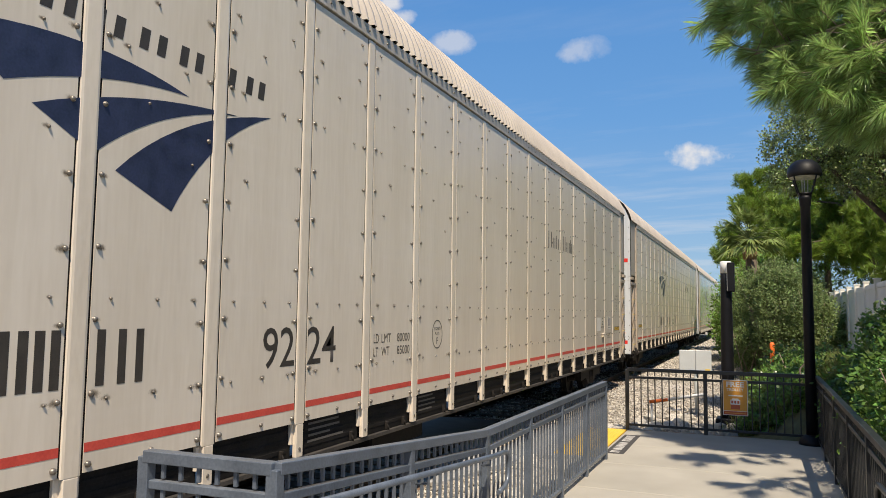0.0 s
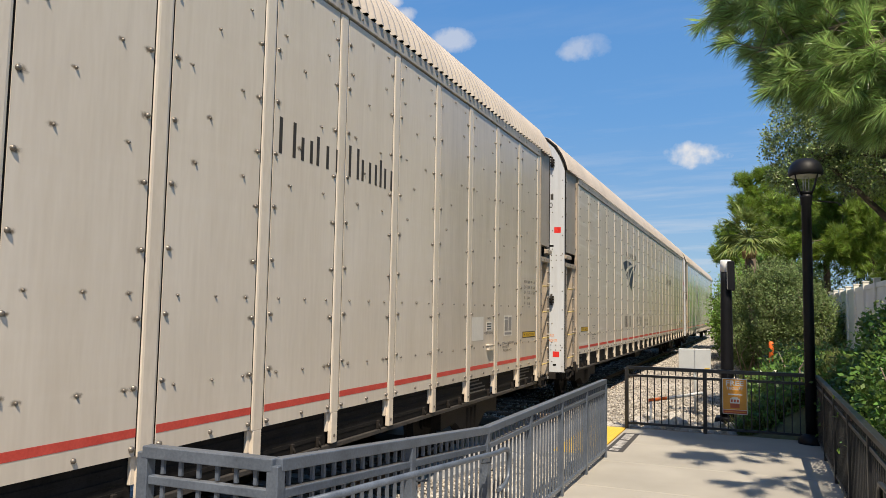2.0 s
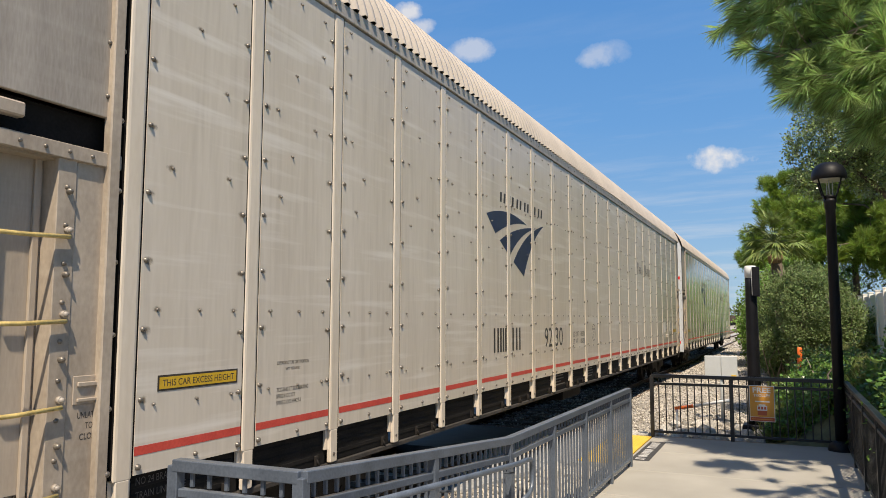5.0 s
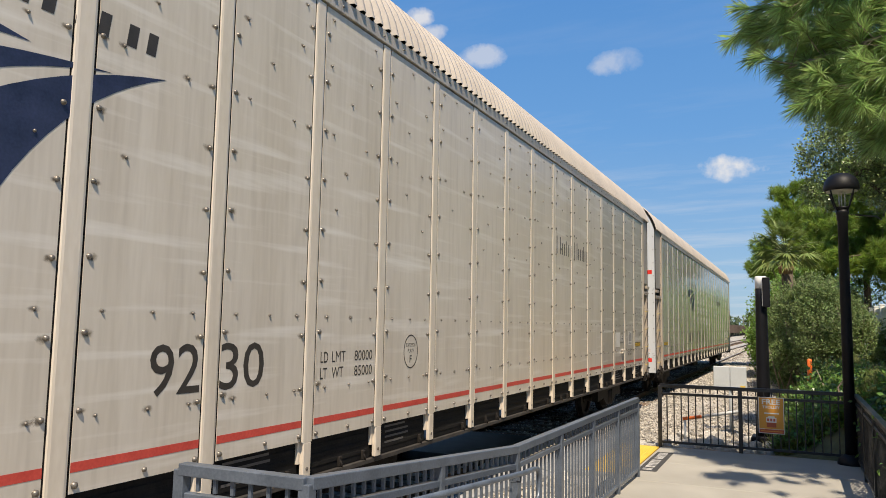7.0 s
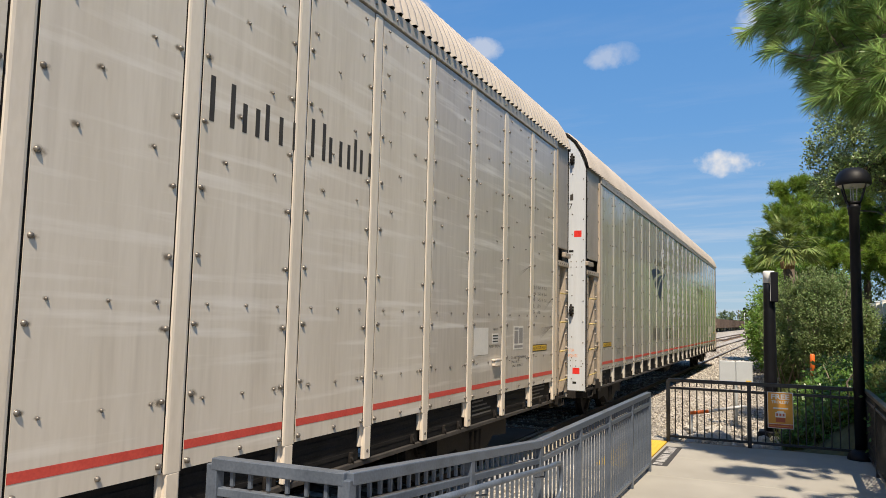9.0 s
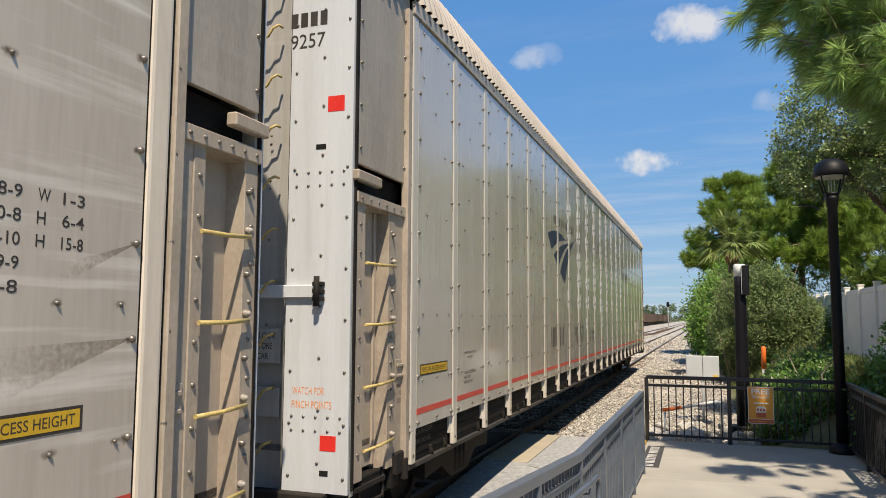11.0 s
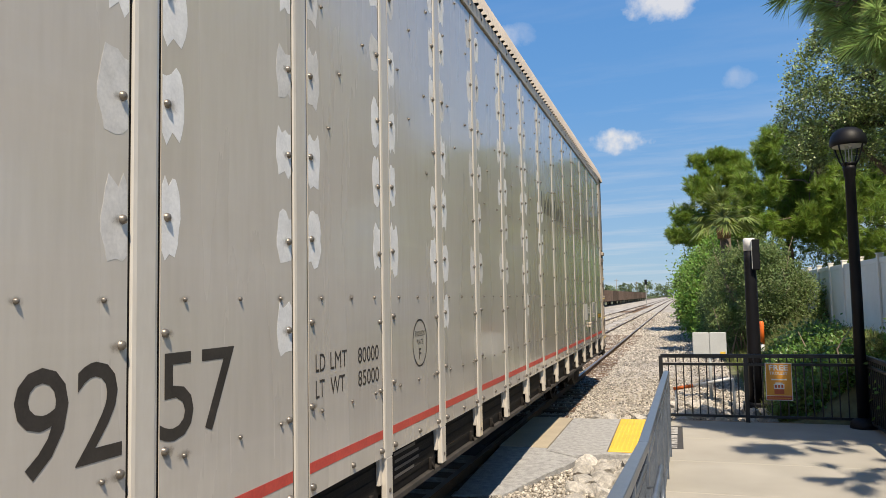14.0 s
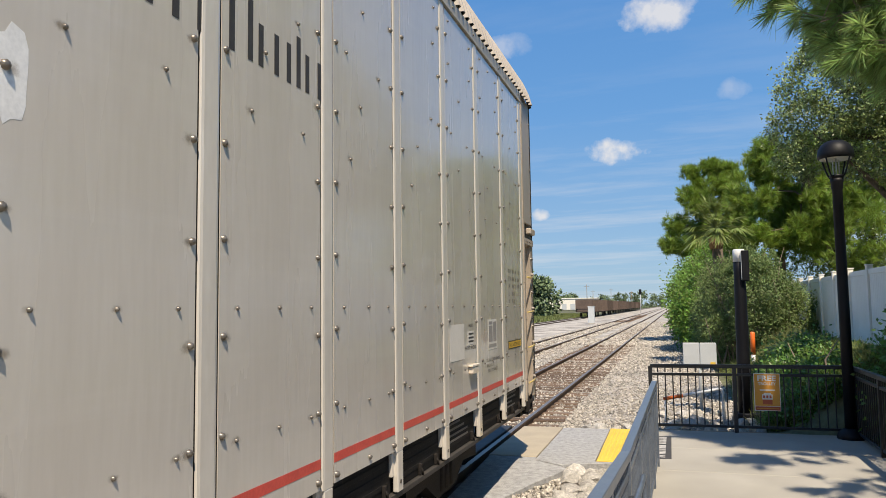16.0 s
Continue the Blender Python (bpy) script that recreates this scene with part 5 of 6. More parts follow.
    for words, y0, w, z in (("LD", 10.37, 0.11, 1.655), ("LMT", 10.54, 0.21, 1.655), ("LT", 10.37, 0.10, 1.520), ("WT", 10.54, 0.18, 1.520), ("80000", 10.90, 0.31, 1.655), ("85000", 10.90, 0.31, 1.520)):
        writing("lettering", words, 0.092, INK, car, (X + 0.0006, y0, z), "+x", w)
    bm = bmesh.new()
    n = 36
    outer = [(X + 0.0008, 11.985 + 0.155 * math.cos(t), 1.71 + 0.172 * math.sin(t)) for t in (2 * math.pi * i / n for i in range(n))]
    inner = [(X + 0.0008, 11.985 + 0.143 * math.cos(t), 1.71 + 0.160 * math.sin(t)) for t in (2 * math.pi * i / n for i in range(n))]
    vo, vi = [bm.verts.new(p) for p in outer], [bm.verts.new(p) for p in inner]
    for i in range(n):
        bm.faces.new((vo[i], vo[(i + 1) % n], vi[(i + 1) % n], vi[i]))
    part("oval_ring", bm, INK, car)
    for words, w, z, h in (("EXCEEDS", 0.20, 1.76, 0.035), ("PLATE", 0.13, 1.70, 0.035), ("F", 0.045, 1.595, 0.075)):
        writing("lettering", words, h, INK, car, (X + 0.0006, 11.985 - w / 2, z), "+x", w)
    for i, words in enumerate((("EX H", "18-9", "W", "1-3"), ("EX W", "10-8", "H", "6-4"), ("EW", "9-10", "H", "15-8"), ("IL", "89-9"), ("IW", "8-8"))):
        for word, y, w in zip(words, (24.14, 24.34, 24.54, 24.66), (0.13, 0.13, 0.058, 0.11)):
            writing("lettering", word, 0.05, INK, car, (X + 0.0006, y, 2.43 - 0.09 * i), "+x", {"W": 0.058, "H": 0.040, "EW": 0.09, "IL": 0.050, "IW": 0.075}.get(word, w))
    for y, w in ((24.06, 0.75), (0.25, 0.75)):
        bm = bmesh.new()
        box(bm, X, X + 0.0015, y, y + w, 1.525, 1.625)
        label_plate = part("label_plate", bm, INK, car, "black-edged yellow label")
        bm = bmesh.new()
        box(bm, X + 0.002, X + 0.003, y + 0.015, y + w - 0.015, 1.538, 1.612)
        field = part("label_field", bm, YELLOW_LABEL, label_plate, "yellow field")
        writing("lettering", "THIS CAR EXCESS HEIGHT", 0.043, INK, label_plate, (X + 0.0036, y + 0.04, 1.553), "+x", w - 0.08)
    bm = bmesh.new()
    box(bm, X, X + 0.0015, 21.69, 22.15, 1.55, 1.875)
    part("blank_label", bm, WHITE_FILM, car, "pale blank label")
    bm = bmesh.new()
    box(bm, X, X + 0.0015, 22.28, 22.50, 1.675, 1.80)
    maker = part("maker_plate", bm, WHITE_FILM, car)
    bars("small_print", [(22.30, 22.48, 1.765 - 0.035 * i, 1.782 - 0.035 * i) for i in range(3)], X + 0.0018, INK, maker)
    writing("lettering", "PATENT PENDING", 0.036, INK, car, (X + 0.0006, 22.18, 1.625), "+x", 0.40)
    writing("lettering", "1460-015", 0.032, INK, car, (X + 0.0006, 22.31, 1.84), "+x", 0.17)
    bm = bmesh.new()
    box(bm, X, X + 0.0015, 23.08, 23.48, 1.58, 1.895)
    chart = part("inspection_chart", bm, WHITE_FILM, car, "white inspection chart with dark fields")
    bars("chart_fields", [(23.11, 23.27, 1.66, 1.83), (23.30, 23.45, 1.66, 1.87), (23.11, 23.27, 1.845, 1.875), (23.11, 23.45, 1.60, 1.635)], X + 0.0018, BAND, chart)
    for i, words in enumerate(("TCC-III-60 LT SIDE BEARING", "SPRG 4 OC OT", "SPRG 2 OO 49427-1")):
        writing("lettering", words, 0.034, INK, car, (X + 0.0006, 22.98 + 0.03 * i, 1.455 - 0.055 * i), "+x", (0.62, 0.32, 0.44)[i])
        writing("lettering", words, 0.032, INK, car, (X + 0.0006, 1.46, 1.415 - 0.05 * i), "+x", (0.42, 0.24, 0.32)[i])
    for words, y, w, z in (("SUPERSTRUCTURE CERTIFICATION", 1.46, 0.42, 1.625), ("NOT REQUIRED", 1.57, 0.19, 1.575)):
        writing("lettering", words, 0.026, INK, car, (X + 0.0006, y, z), "+x", w)
    bm = bmesh.new()
    box(bm, X, X + 0.05, 22.27, 22.52, 1.465, 1.485, 0.004)
    box(bm, X, X + 0.045, 22.29, 22.50, 1.40, 1.463, 0.006)
    part("card_holder", bm, PAINT_RIB, car)
    hook_bm = bmesh.new()
    box(hook_bm, 1.4495, 1.475, -0.02, 0.02, 0.745, 0.83, 0.004)
    tube(hook_bm, [(1.465, 0, 0.80), (1.485, 0, 0.77), (1.48, 0.02, 0.735), (1.46, 0.03, 0.745)], 0.009, 6)
    hook = shared("sill_hook", hook_bm, TRUCK)
    for bay in range(BAYS):
        for d in ((0.94,) if bay % 3 else (0.55, 0.94)):
            o = new("sill_hook", hook)
            o.parent, o.matrix_basis = car, pose(0, PITCH * bay + d, 0)
    for row, (words, wide) in enumerate((("NO 24 BRAKE BEAM", 0.46), ("TRAIN LINE HOSE", 0.42))):
        writing("lettering", words, 0.045, FAINT_WHITE, car, (1.4556, 0.15, 0.965 - 0.085 * row), "+x", wide)
    rr = random.Random(3)
    for bay in (8, 10, 21, 22 - 3):
        y = PITCH * bay + 0.2
        bars("stencil_block", [(y + 0.02 * rr.random(), y + rr.uniform(0.35, 0.65), 0.985 - 0.05 * i, 1.005 - 0.05 * i) for i in range(4)], 1.4552, FAINT_WHITE, car, thick=0.0006)["kind"] = "stuff"
    return car


cars = [build_car()]
for k in (1, 2):
    cars.append(copy_thing(cars[0], pose(0, COUPLED * k, 0)))


def number(car, digits):
    for part_digits, y, w in ((digits[:2], 8.545, 0.43), (digits[2:], 9.165, 0.47)):
        writing("lettering", part_digits, 0.325, INK, car, (1.5014, y, 1.515), "+x", w, "large dark car number")
    writing("lettering", digits, 0.115, INK, car, (0.92, FRONT - 0.0275, 4.08), "-y", 0.30, "car number on the end door")
    for i in range(4):
        bm = bmesh.new()
        x = 0.92 + 0.085 * i
        plate(bm, [(x, FRONT - 0.0265, 4.25), (x + 0.06, FRONT - 0.0265, 4.25), (x + 0.06, FRONT - 0.0265, 4.365), (x, FRONT - 0.0265, 4.365)], (0, -1, 0), 0.001)
        part("end_mark_bar", bm, INK, car)


for car, digits in zip(cars, ("9224", "9230", "9257")):
    number(car, digits)

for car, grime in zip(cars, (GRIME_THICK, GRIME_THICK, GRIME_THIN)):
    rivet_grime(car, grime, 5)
# the load marks of the second car stand further from its end
for o in cars[1].children:
    mid = o.matrix_basis @ (sum((Vector(c) for c in o.bound_box), Vector()) / 8)
    if o.name.startswith(("lettering", "label_plate")) and 24.0 < mid.y < 24.95 and 1.5 < mid.z < 2.55:
        o.matrix_basis = pose(0, -0.22, 0) @ o.matrix_basis

# the second car bears pale wipe marks, the last is cleaner and glossier
for car, paint in ((cars[1], PAINT_WIPED), (cars[2], PAINT_CLEAN)):
    for o in car.children:
        if o.name.startswith("side_panel"):
            o.material_slots[0].link = "OBJECT"
            o.material_slots[0].material = paint
for car, paint in ((cars[0], PAINT_REAR), (cars[1], PAINT_WIPED_REAR)):
    for o in car.children:
        if o.name.startswith("side_panel") and o.location.y > 17.5 * PITCH:
            o.material_slots[0].link = "OBJECT"
            o.material_slots[0].material = paint
# the height label of the last car is stuck on lower and nearer its end
for o in cars[2].children:
    mid = sum((Vector(c) for c in o.bound_box), Vector()) / 8
    if o.name.startswith("label_plate") and mid.y < 2:
        o.matrix_basis = pose(0, -0.09, -0.035) @ o.matrix_basis
for o in cars[2].children:
    if o.name.startswith("side_post"):
        o.material_slots[0].link = "OBJECT"
        o.material_slots[0].material = PAINT_RIB_CLEAN


def smear(car, apex, ends):
    """A fan of wiped grease running out from a rivet."""
    bm = bmesh.new()
    uv = bm.loops.layers.uv.new("UVMap")
    f = bm.faces.new([bm.verts.new((1.5011, y, z)) for y, z in (apex,) + ends])
    for loop, c in zip(f.loops, ((0.1, 0), (0.95, -0.35), (0.95, 0.35))):
        loop[uv].uv = c
    part("grease_smear", bm, GRIME_THIN, car, "grey fan of wiped grease").visible_shadow = False


smear(cars[1], (LONG - 0.11, 2.315), ((LONG - 0.66, 2.04), (LONG - 0.60, 2.17)))
smear(cars[1], (LONG - 0.11, 1.89), ((LONG - 1.04, 1.58), (LONG - 1.03, 1.86)))
smear(cars[1], (LONG - PITCH - 0.11, 2.74), ((LONG - PITCH - 0.7, 2.50), (LONG - PITCH - 0.66, 2.62)))

# bare primer patches round the rivets of the last car
rp = random.Random(17)
for k in range(7, 16):
    for e in (-1, 1):
        for i in range(1, 8):
            if rp.random() < (0.75 if k == 7 or (i == 1 and k != 11) else 0.14):
                continue
            z = 1.457 + 0.428 * i + rp.uniform(-0.03, 0.05)
            near, wide, hh = 0.090, rp.uniform(0.095, 0.145), rp.uniform(0.12, 0.17)
            ring = []
            for j in range(7):                       # brushed outer edge, ragged ends
                ring.append((near + wide * (0.70 + 0.30 * math.sin(math.pi * (j + 0.6) / 7.2)) + rp.uniform(-0.008, 0.008), z - hh + 2 * hh * j / 6))
            ring += [(near + wide * f, z + hh * rp.uniform(0.72, 1.2)) for f in (0.58, 0.36, 0.16)] + [(near, z + hh * 0.8), (near, z - hh * 0.85)]
            ring += [(near + wide * f, z - hh * rp.uniform(0.72, 1.2)) for f in (0.18, 0.42)]
            ring = [(1.5002, PITCH * k + e * d, h) for d, h in ring]
            part("primer_patch", plate(bmesh.new(), ring if e > 0 else ring[::-1], (1, 0, 0), 0.0005), WHITE_PATCH if rp.random() < 0.7 else OLD_PATCH, cars[2])


# ---------------------------------------------------------------- trees and shrubs
def tree_limbs(bm, base, top, r, boughs, rng):
    base, top = Vector(base), Vector(top)
    pts = [base.lerp(top, i / 6) + Vector((rng.normal() * 0.08, rng.normal() * 0.08, 0)) * (i > 0) for i in range(7)]
    tube(bm, pts, [r * (1.25 if i == 0 else 1 - 0.11 * i) for i in range(7)], 9)
    for end, f, rad in boughs:
        a = base.lerp(top, f)
        e = Vector(end)
        m = a.lerp(e, 0.5) + Vector((rng.normal() * 0.15, rng.normal() * 0.15, 0.25))
        tube(bm, [a, a.lerp(m, 0.6), m, m.lerp(e, 0.6), e], [rad, rad * 0.8, rad * 0.6, rad * 0.4, rad * 0.15], 6)


def leafy_tree(name, label, base, blobs, count, length, width, material, seed, trunk_r=0.16, tight=0.16, shell=0.7):
    rng = np.random.default_rng(seed)
    thing = empty(name, label=label, category="tree")
    b = np.asarray(blobs, dtype=float)
    mid = b[:, :3].mean(0)
    bm = bmesh.new()
    tree_limbs(bm, base, (mid[0], mid[1], b[:, 2].max()), trunk_r, [((x, y, z), 0.35 + 0.4 * rng.random(), trunk_r * 0.5) for x, y, z, *_ in blobs], rng)
    part("trunk", bm, BARK, thing)
    pts, ways = clumps(blobs, count, rng, tight, shell)
    mesh_part("crown", leaves_mesh("crown", pts, ways, length, width, rng), material, thing)
    return thing


def shrub(label, blobs, count, length, width, material, seed, tight=0.17, shell=0.6, twigs=8, name="shrub"):
    rng = np.random.default_rng(seed)
    thing = empty(name, label=label, category="shrub")
    for _ in range(twigs):
        bm = bmesh.new()
        x, y, z, rx, ry, rz = blobs[rng.integers(0, len(blobs))]
        bx, by = x + rng.normal() * rx * 0.2, y + rng.normal() * ry * 0.2
        g = float(ground_z(bx, by)) - 0.05
        e = Vector((x + rng.normal() * rx * 0.6, y + rng.normal() * ry * 0.6, z + abs(rng.normal()) * rz * 0.7))
        a = Vector((bx, by, g))
        m = a.lerp(e, 0.5) + Vector((rng.normal() * 0.12, rng.normal() * 0.12, 0.1))
        tube(bm, [a, m, e], [0.025, 0.016, 0.006], 5)
        part("stem", bm, TWIG, thing)
    pts, ways = clumps(blobs, count, rng, tight, shell)
    pts[:, 2] = np.maximum(pts[:, 2], ground_z(pts[:, 0], pts[:, 1]) + 0.02)
    mesh_part("foliage", leaves_mesh("foliage", pts, ways, length, width, rng), material, thing)
    return thing


# broad-leaved trees behind the fence
leafy_tree("oak_tree", "tall small-leaved evergreen oak behind the vinyl fence", (8.1, 16.2, 0.9),
           [(6.55, 15.9, 6.0, 1.05, 1.3, 0.95), (5.95, 15.7, 5.3, 0.70, 0.9, 0.70), (6.35, 15.6, 6.85, 0.45, 0.6, 0.42), (7.55, 16.0, 6.9, 1.25, 1.5, 1.2), (5.75, 15.6, 4.75, 0.45, 0.6, 0.42),
            (8.4, 16.2, 5.6, 1.5, 1.6, 1.4), (7.2, 16.0, 5.0, 0.9, 1.2, 0.7), (8.6, 16.0, 7.6, 1.6, 1.7, 1.1), (8.7, 16.0, 3.9, 1.1, 1.4, 0.9)],
           105000, 0.066, 0.036, OAK_LEAF, 31, 0.15, 0.105, 0.66)
leafy_tree("oak_tree", "dark dense broadleaf tree behind the vinyl fence", (9.9, 15.2, 1.0),
           [(9.4, 14.8, 4.6, 1.5, 2.2, 1.4), (10.2, 15.0, 6.6, 2.0, 2.4, 1.8), (9.2, 16.6, 3.6, 1.2, 1.7, 1.0), (10.4, 12.5, 4.6, 1.6, 2.2, 1.8)],
           52000, 0.09, 0.054, OAK_LEAF, 32, 0.18, 0.13, 0.65)
leafy_tree("oak_tree", "dark broadleaf tree in the belt of trees", (12.0, 37, 1.0),
           [(11.2, 36.5, 4.8, 2.2, 2.6, 2.2), (12.2, 37.5, 7.6, 2.8, 3.0, 2.6), (9.0, 37.0, 3.4, 1.6, 2.2, 1.7), (13.6, 35, 5.4, 2.8, 3.0, 3.0)],
           44000, 0.13, 0.075, OAK_LEAF, 33, 0.2, 0.13, 0.65)

# shrubs along the verge
S = "leafy green shrub growing on the verge beside the track"
shrub(S, [(5.4, 37.5, 2.1, 2.0, 3.2, 2.2), (4.6, 36.5, 1.4, 1.3, 2.6, 1.5), (5.6, 39, 3.4, 1.6, 2.5, 1.4)], 42000, 0.15, 0.09, SHRUB_LEAF, 41, 0.10, 0.7)
shrub("grey-green twiggy shrub on the verge beside the track", [(5.7, 31.4, 2.0, 1.4, 2.2, 1.8), (5.0, 30.8, 1.3, 0.9, 1.8, 1.4), (6.5, 31, 2.6, 0.9, 1.6, 0.9)], 50000, 0.11, 0.048, SHRUB_GREY, 42, 0.10, 0.65, twigs=40)
shrub("grey-green twiggy shrub on the verge beside the track", [(5.75, 25.4, 1.9, 0.75, 1.6, 1.5), (5.65, 25.6, 3.0, 0.6, 1.1, 0.75), (6.15, 25.2, 1.3, 0.6, 1.2, 1.0), (5.0, 27.0, 1.7, 0.85, 0.9, 1.8), (6.55, 25.7, 2.2, 0.6, 1.0, 0.8), (5.15, 25.8, 2.7, 0.45, 0.6, 0.45), (6.9, 26.0, 1.5, 0.8, 1.0, 1.0), (6.25, 25.8, 3.3, 0.38, 0.5, 0.38), (4.75, 25.9, 1.2, 0.5, 0.6, 0.6)], 56000, 0.095, 0.042, SHRUB_GREY, 43, 0.10, 0.6, twigs=45)
shrub("dark green shrub below the vinyl fence", [(6.4, 20.0, 0.45, 0.8, 1.8, 0.42), (6.0, 18.8, 0.3, 0.8, 1.6, 0.5)], 15000, 0.10, 0.06, VINE_LEAF, 44)
shrub("vine-covered shrub below the vinyl fence", [(6.7, 16.6, 0.6, 0.55, 1.3, 0.4), (6.3, 15.8, 0.35, 0.7, 1.5, 0.45)], 13000, 0.09, 0.055, VINE_LEAF, 45)
shrub("vine-covered shrub beside the walkway railing", [(7.0, 13.2, 1.0, 0.55, 1.4, 0.65), (6.6, 12.6, 0.7, 0.5, 1.4, 0.7), (7.0, 13.6, 1.75, 0.35, 0.5, 0.35)], 17000, 0.085, 0.052, VINE_LEAF, 46)
shrub("vine-covered shrub beside the walkway railing", [(6.9, 10.2, 1.0, 0.55, 1.5, 0.8), (6.6, 9.2, 0.6, 0.45, 1.5, 0.6)], 14000, 0.08, 0.05, VINE_LEAF, 47)
shrub("vine-covered shrub beside the walkway railing", [(6.9, 6.6, 0.9, 0.5, 1.8, 0.7), (6.6, 5.0, 0.5, 0.4, 1.4, 0.5)], 8000, 0.06, 0.04, VINE_LEAF, 48)
shrub("low leafy shrub behind the end fence", [(5.75, 14.6, 0.45, 0.55, 0.9, 0.55), (5.5, 16.2, 0.4, 0.5, 1.0, 0.5), (5.9, 17.6, 0.6, 0.6, 1.2, 0.7)], 15000, 0.085, 0.05, VINE_LEAF, 49)
shrub("low leafy shrub behind the end fence", [(5.3, 13.9, 0.15, 0.5, 0.4, 0.35), (5.9, 13.9, 0.45, 0.5, 0.45, 0.5), (6.1, 15.0, 0.55, 0.6, 0.8, 0.5)], 14000, 0.075, 0.045, VINE_LEAF, 52)
shrub(S, [(6.2, 46, 2.6, 2.4, 4.0, 2.6), (4.9, 45, 1.4, 1.3, 3.5, 1.5)], 18000, 0.17, 0.09, SHRUB_LEAF, 50)
shrub(S, [(6.4, 58, 2.8, 2.6, 6.0, 2.8), (5.0, 57, 1.5, 1.3, 5.0, 1.6)], 14000, 0.22, 0.12, SHRUB_LEAF, 51)

# hedge that runs on beside the line
rng = np.random.default_rng(77)
blobs = [(6.6 + rng.normal() * 0.6, 66 + 7.5 * k, 2.2 + rng.random(), 2.4, 5.0, 2.2 + rng.random()) for k in range(34)]
pts, ways = clumps(blobs, 42000, rng, 0.16, 0.7)
mesh_part("trackside_hedge", leaves_mesh("trackside_hedge", pts, ways, 0.40, 0.24, rng), SHRUB_LEAF, None, "far green hedge running beside the line", kind="stuff")

# grass tufts on the verge
rng = np.random.default_rng(78)
n = 5200
gx, gy = rng.uniform(4.6, 6.6, n), 13.6 + 30 * rng.random(n) ** 1.4
ok = gx > 4.55 + 0.5 * rng.random(n)
gx, gy = gx[ok], gy[ok]
tufts = np.stack([gx, gy, ground_z(gx, gy) + 0.1, rng.normal(size=len(gx)) * 0.2, rng.normal(size=len(gx)) * 0.2, np.ones(len(gx))], 1)
mesh_part("verge_grass", needles_mesh("verge_grass", tufts, 9, 0.34, 0.010, rng, 0.7, 0.25), GRASS, None, "tall yellow-green grass on the verge", kind="stuff")


# pine that hangs over the walkway
def overhanging_pine():
    rng = np.random.default_rng(91)
    thing = empty("pine_tree", label="slash pine with long needles hanging over the walkway", category="tree")
    bm = bmesh.new()
    trunk_top = Vector((9.3, 8.6, 11.0))
    foot = Vector((9.6, 8.2, 0.9))
    tube(bm, [foot.lerp(trunk_top, i / 6) for i in range(7)], [0.24 - 0.025 * i for i in range(7)], 10)
    part("trunk", bm, BARK, thing)
    tufts = []
    boughs = [(5.10, 9.6, 5.25), (5.40, 9.6, 4.95), (5.45, 9.5, 4.80), (5.80, 9.6, 4.75), (6.1, 9.5, 4.55), (6.4, 9.6, 4.45), (6.8, 9.7, 4.35), (7.1, 9.6, 4.2),
              (4.75, 9.9, 6.1), (4.85, 9.6, 6.6), (5.0, 10.1, 5.75), (5.2, 9.7, 6.1), (5.3, 10.2, 5.3), (5.6, 10.0, 5.7), (6.0, 9.9, 5.3), (6.4, 9.7, 5.9), (5.75, 9.6, 4.85), (6.2, 10.4, 4.7), (5.4, 8.9, 6.6), (6.7, 9.9, 4.2), (7.2, 9.2, 4.7),
              (5.1, 10.6, 7.1), (6.0, 10.8, 6.3), (6.9, 10.6, 5.4), (6.2, 6.8, 7.2), (7.0, 11.2, 7.3), (5.9, 9.4, 7.9), (7.8, 10.6, 4.1), (7.6, 8.2, 6.8),
              (6.7, 5.6, 6.6), (7.3, 5.0, 6.0), (8.0, 10.2, 5.2), (8.3, 9.2, 4.0), (7.3, 10.0, 6.3), (8.2, 11.2, 6.1)]
    boughs += [(x + rng.normal() * 0.5, y + rng.normal() * 0.6, z + 0.3 + rng.normal() * 0.4) for x, y, z in boughs if x > 6.0 and y > 8]
    for end in boughs:
        bb = bmesh.new()
        e = Vector(end)
        f = min(0.92, max(0.2, (e.z + 0.4 - foot.z) / (trunk_top.z - foot.z)))
        a = foot.lerp(trunk_top, f)
        m = a.lerp(e, 0.55) + Vector((rng.normal() * 0.15, rng.normal() * 0.15, 0.15))
        tube(bb, [a, a.lerp(m, 0.5), m, m.lerp(e, 0.5), e], [0.06, 0.045, 0.03, 0.018, 0.007], 6)
        out = (e - m).normalized()
        for k in range(26):
            t = 0.25 + 0.75 * rng.random() ** 0.6
            base = m.lerp(e, t)
            way = (out * (0.5 + 0.5 * t) + Vector(rng.normal(size=3)) * 0.75)
            way.z += 0.12
            way.normalize()
            tip = base + way * (0.15 + 0.40 * rng.random())
            tube(bb, [base, base.lerp(tip, 0.6) + Vector((0, 0, -0.015)), tip], [0.007, 0.006, 0.004], 4, False)
            tufts.append((*tip, *way))
        part("branch", bb, TWIG, thing)
    mesh_part("needles", needles_mesh("needles", tufts, 150, 0.29, 0.0052, rng, 0.72, 0.22), PINE_NEEDLE, thing)
    return thing


overhanging_pine()


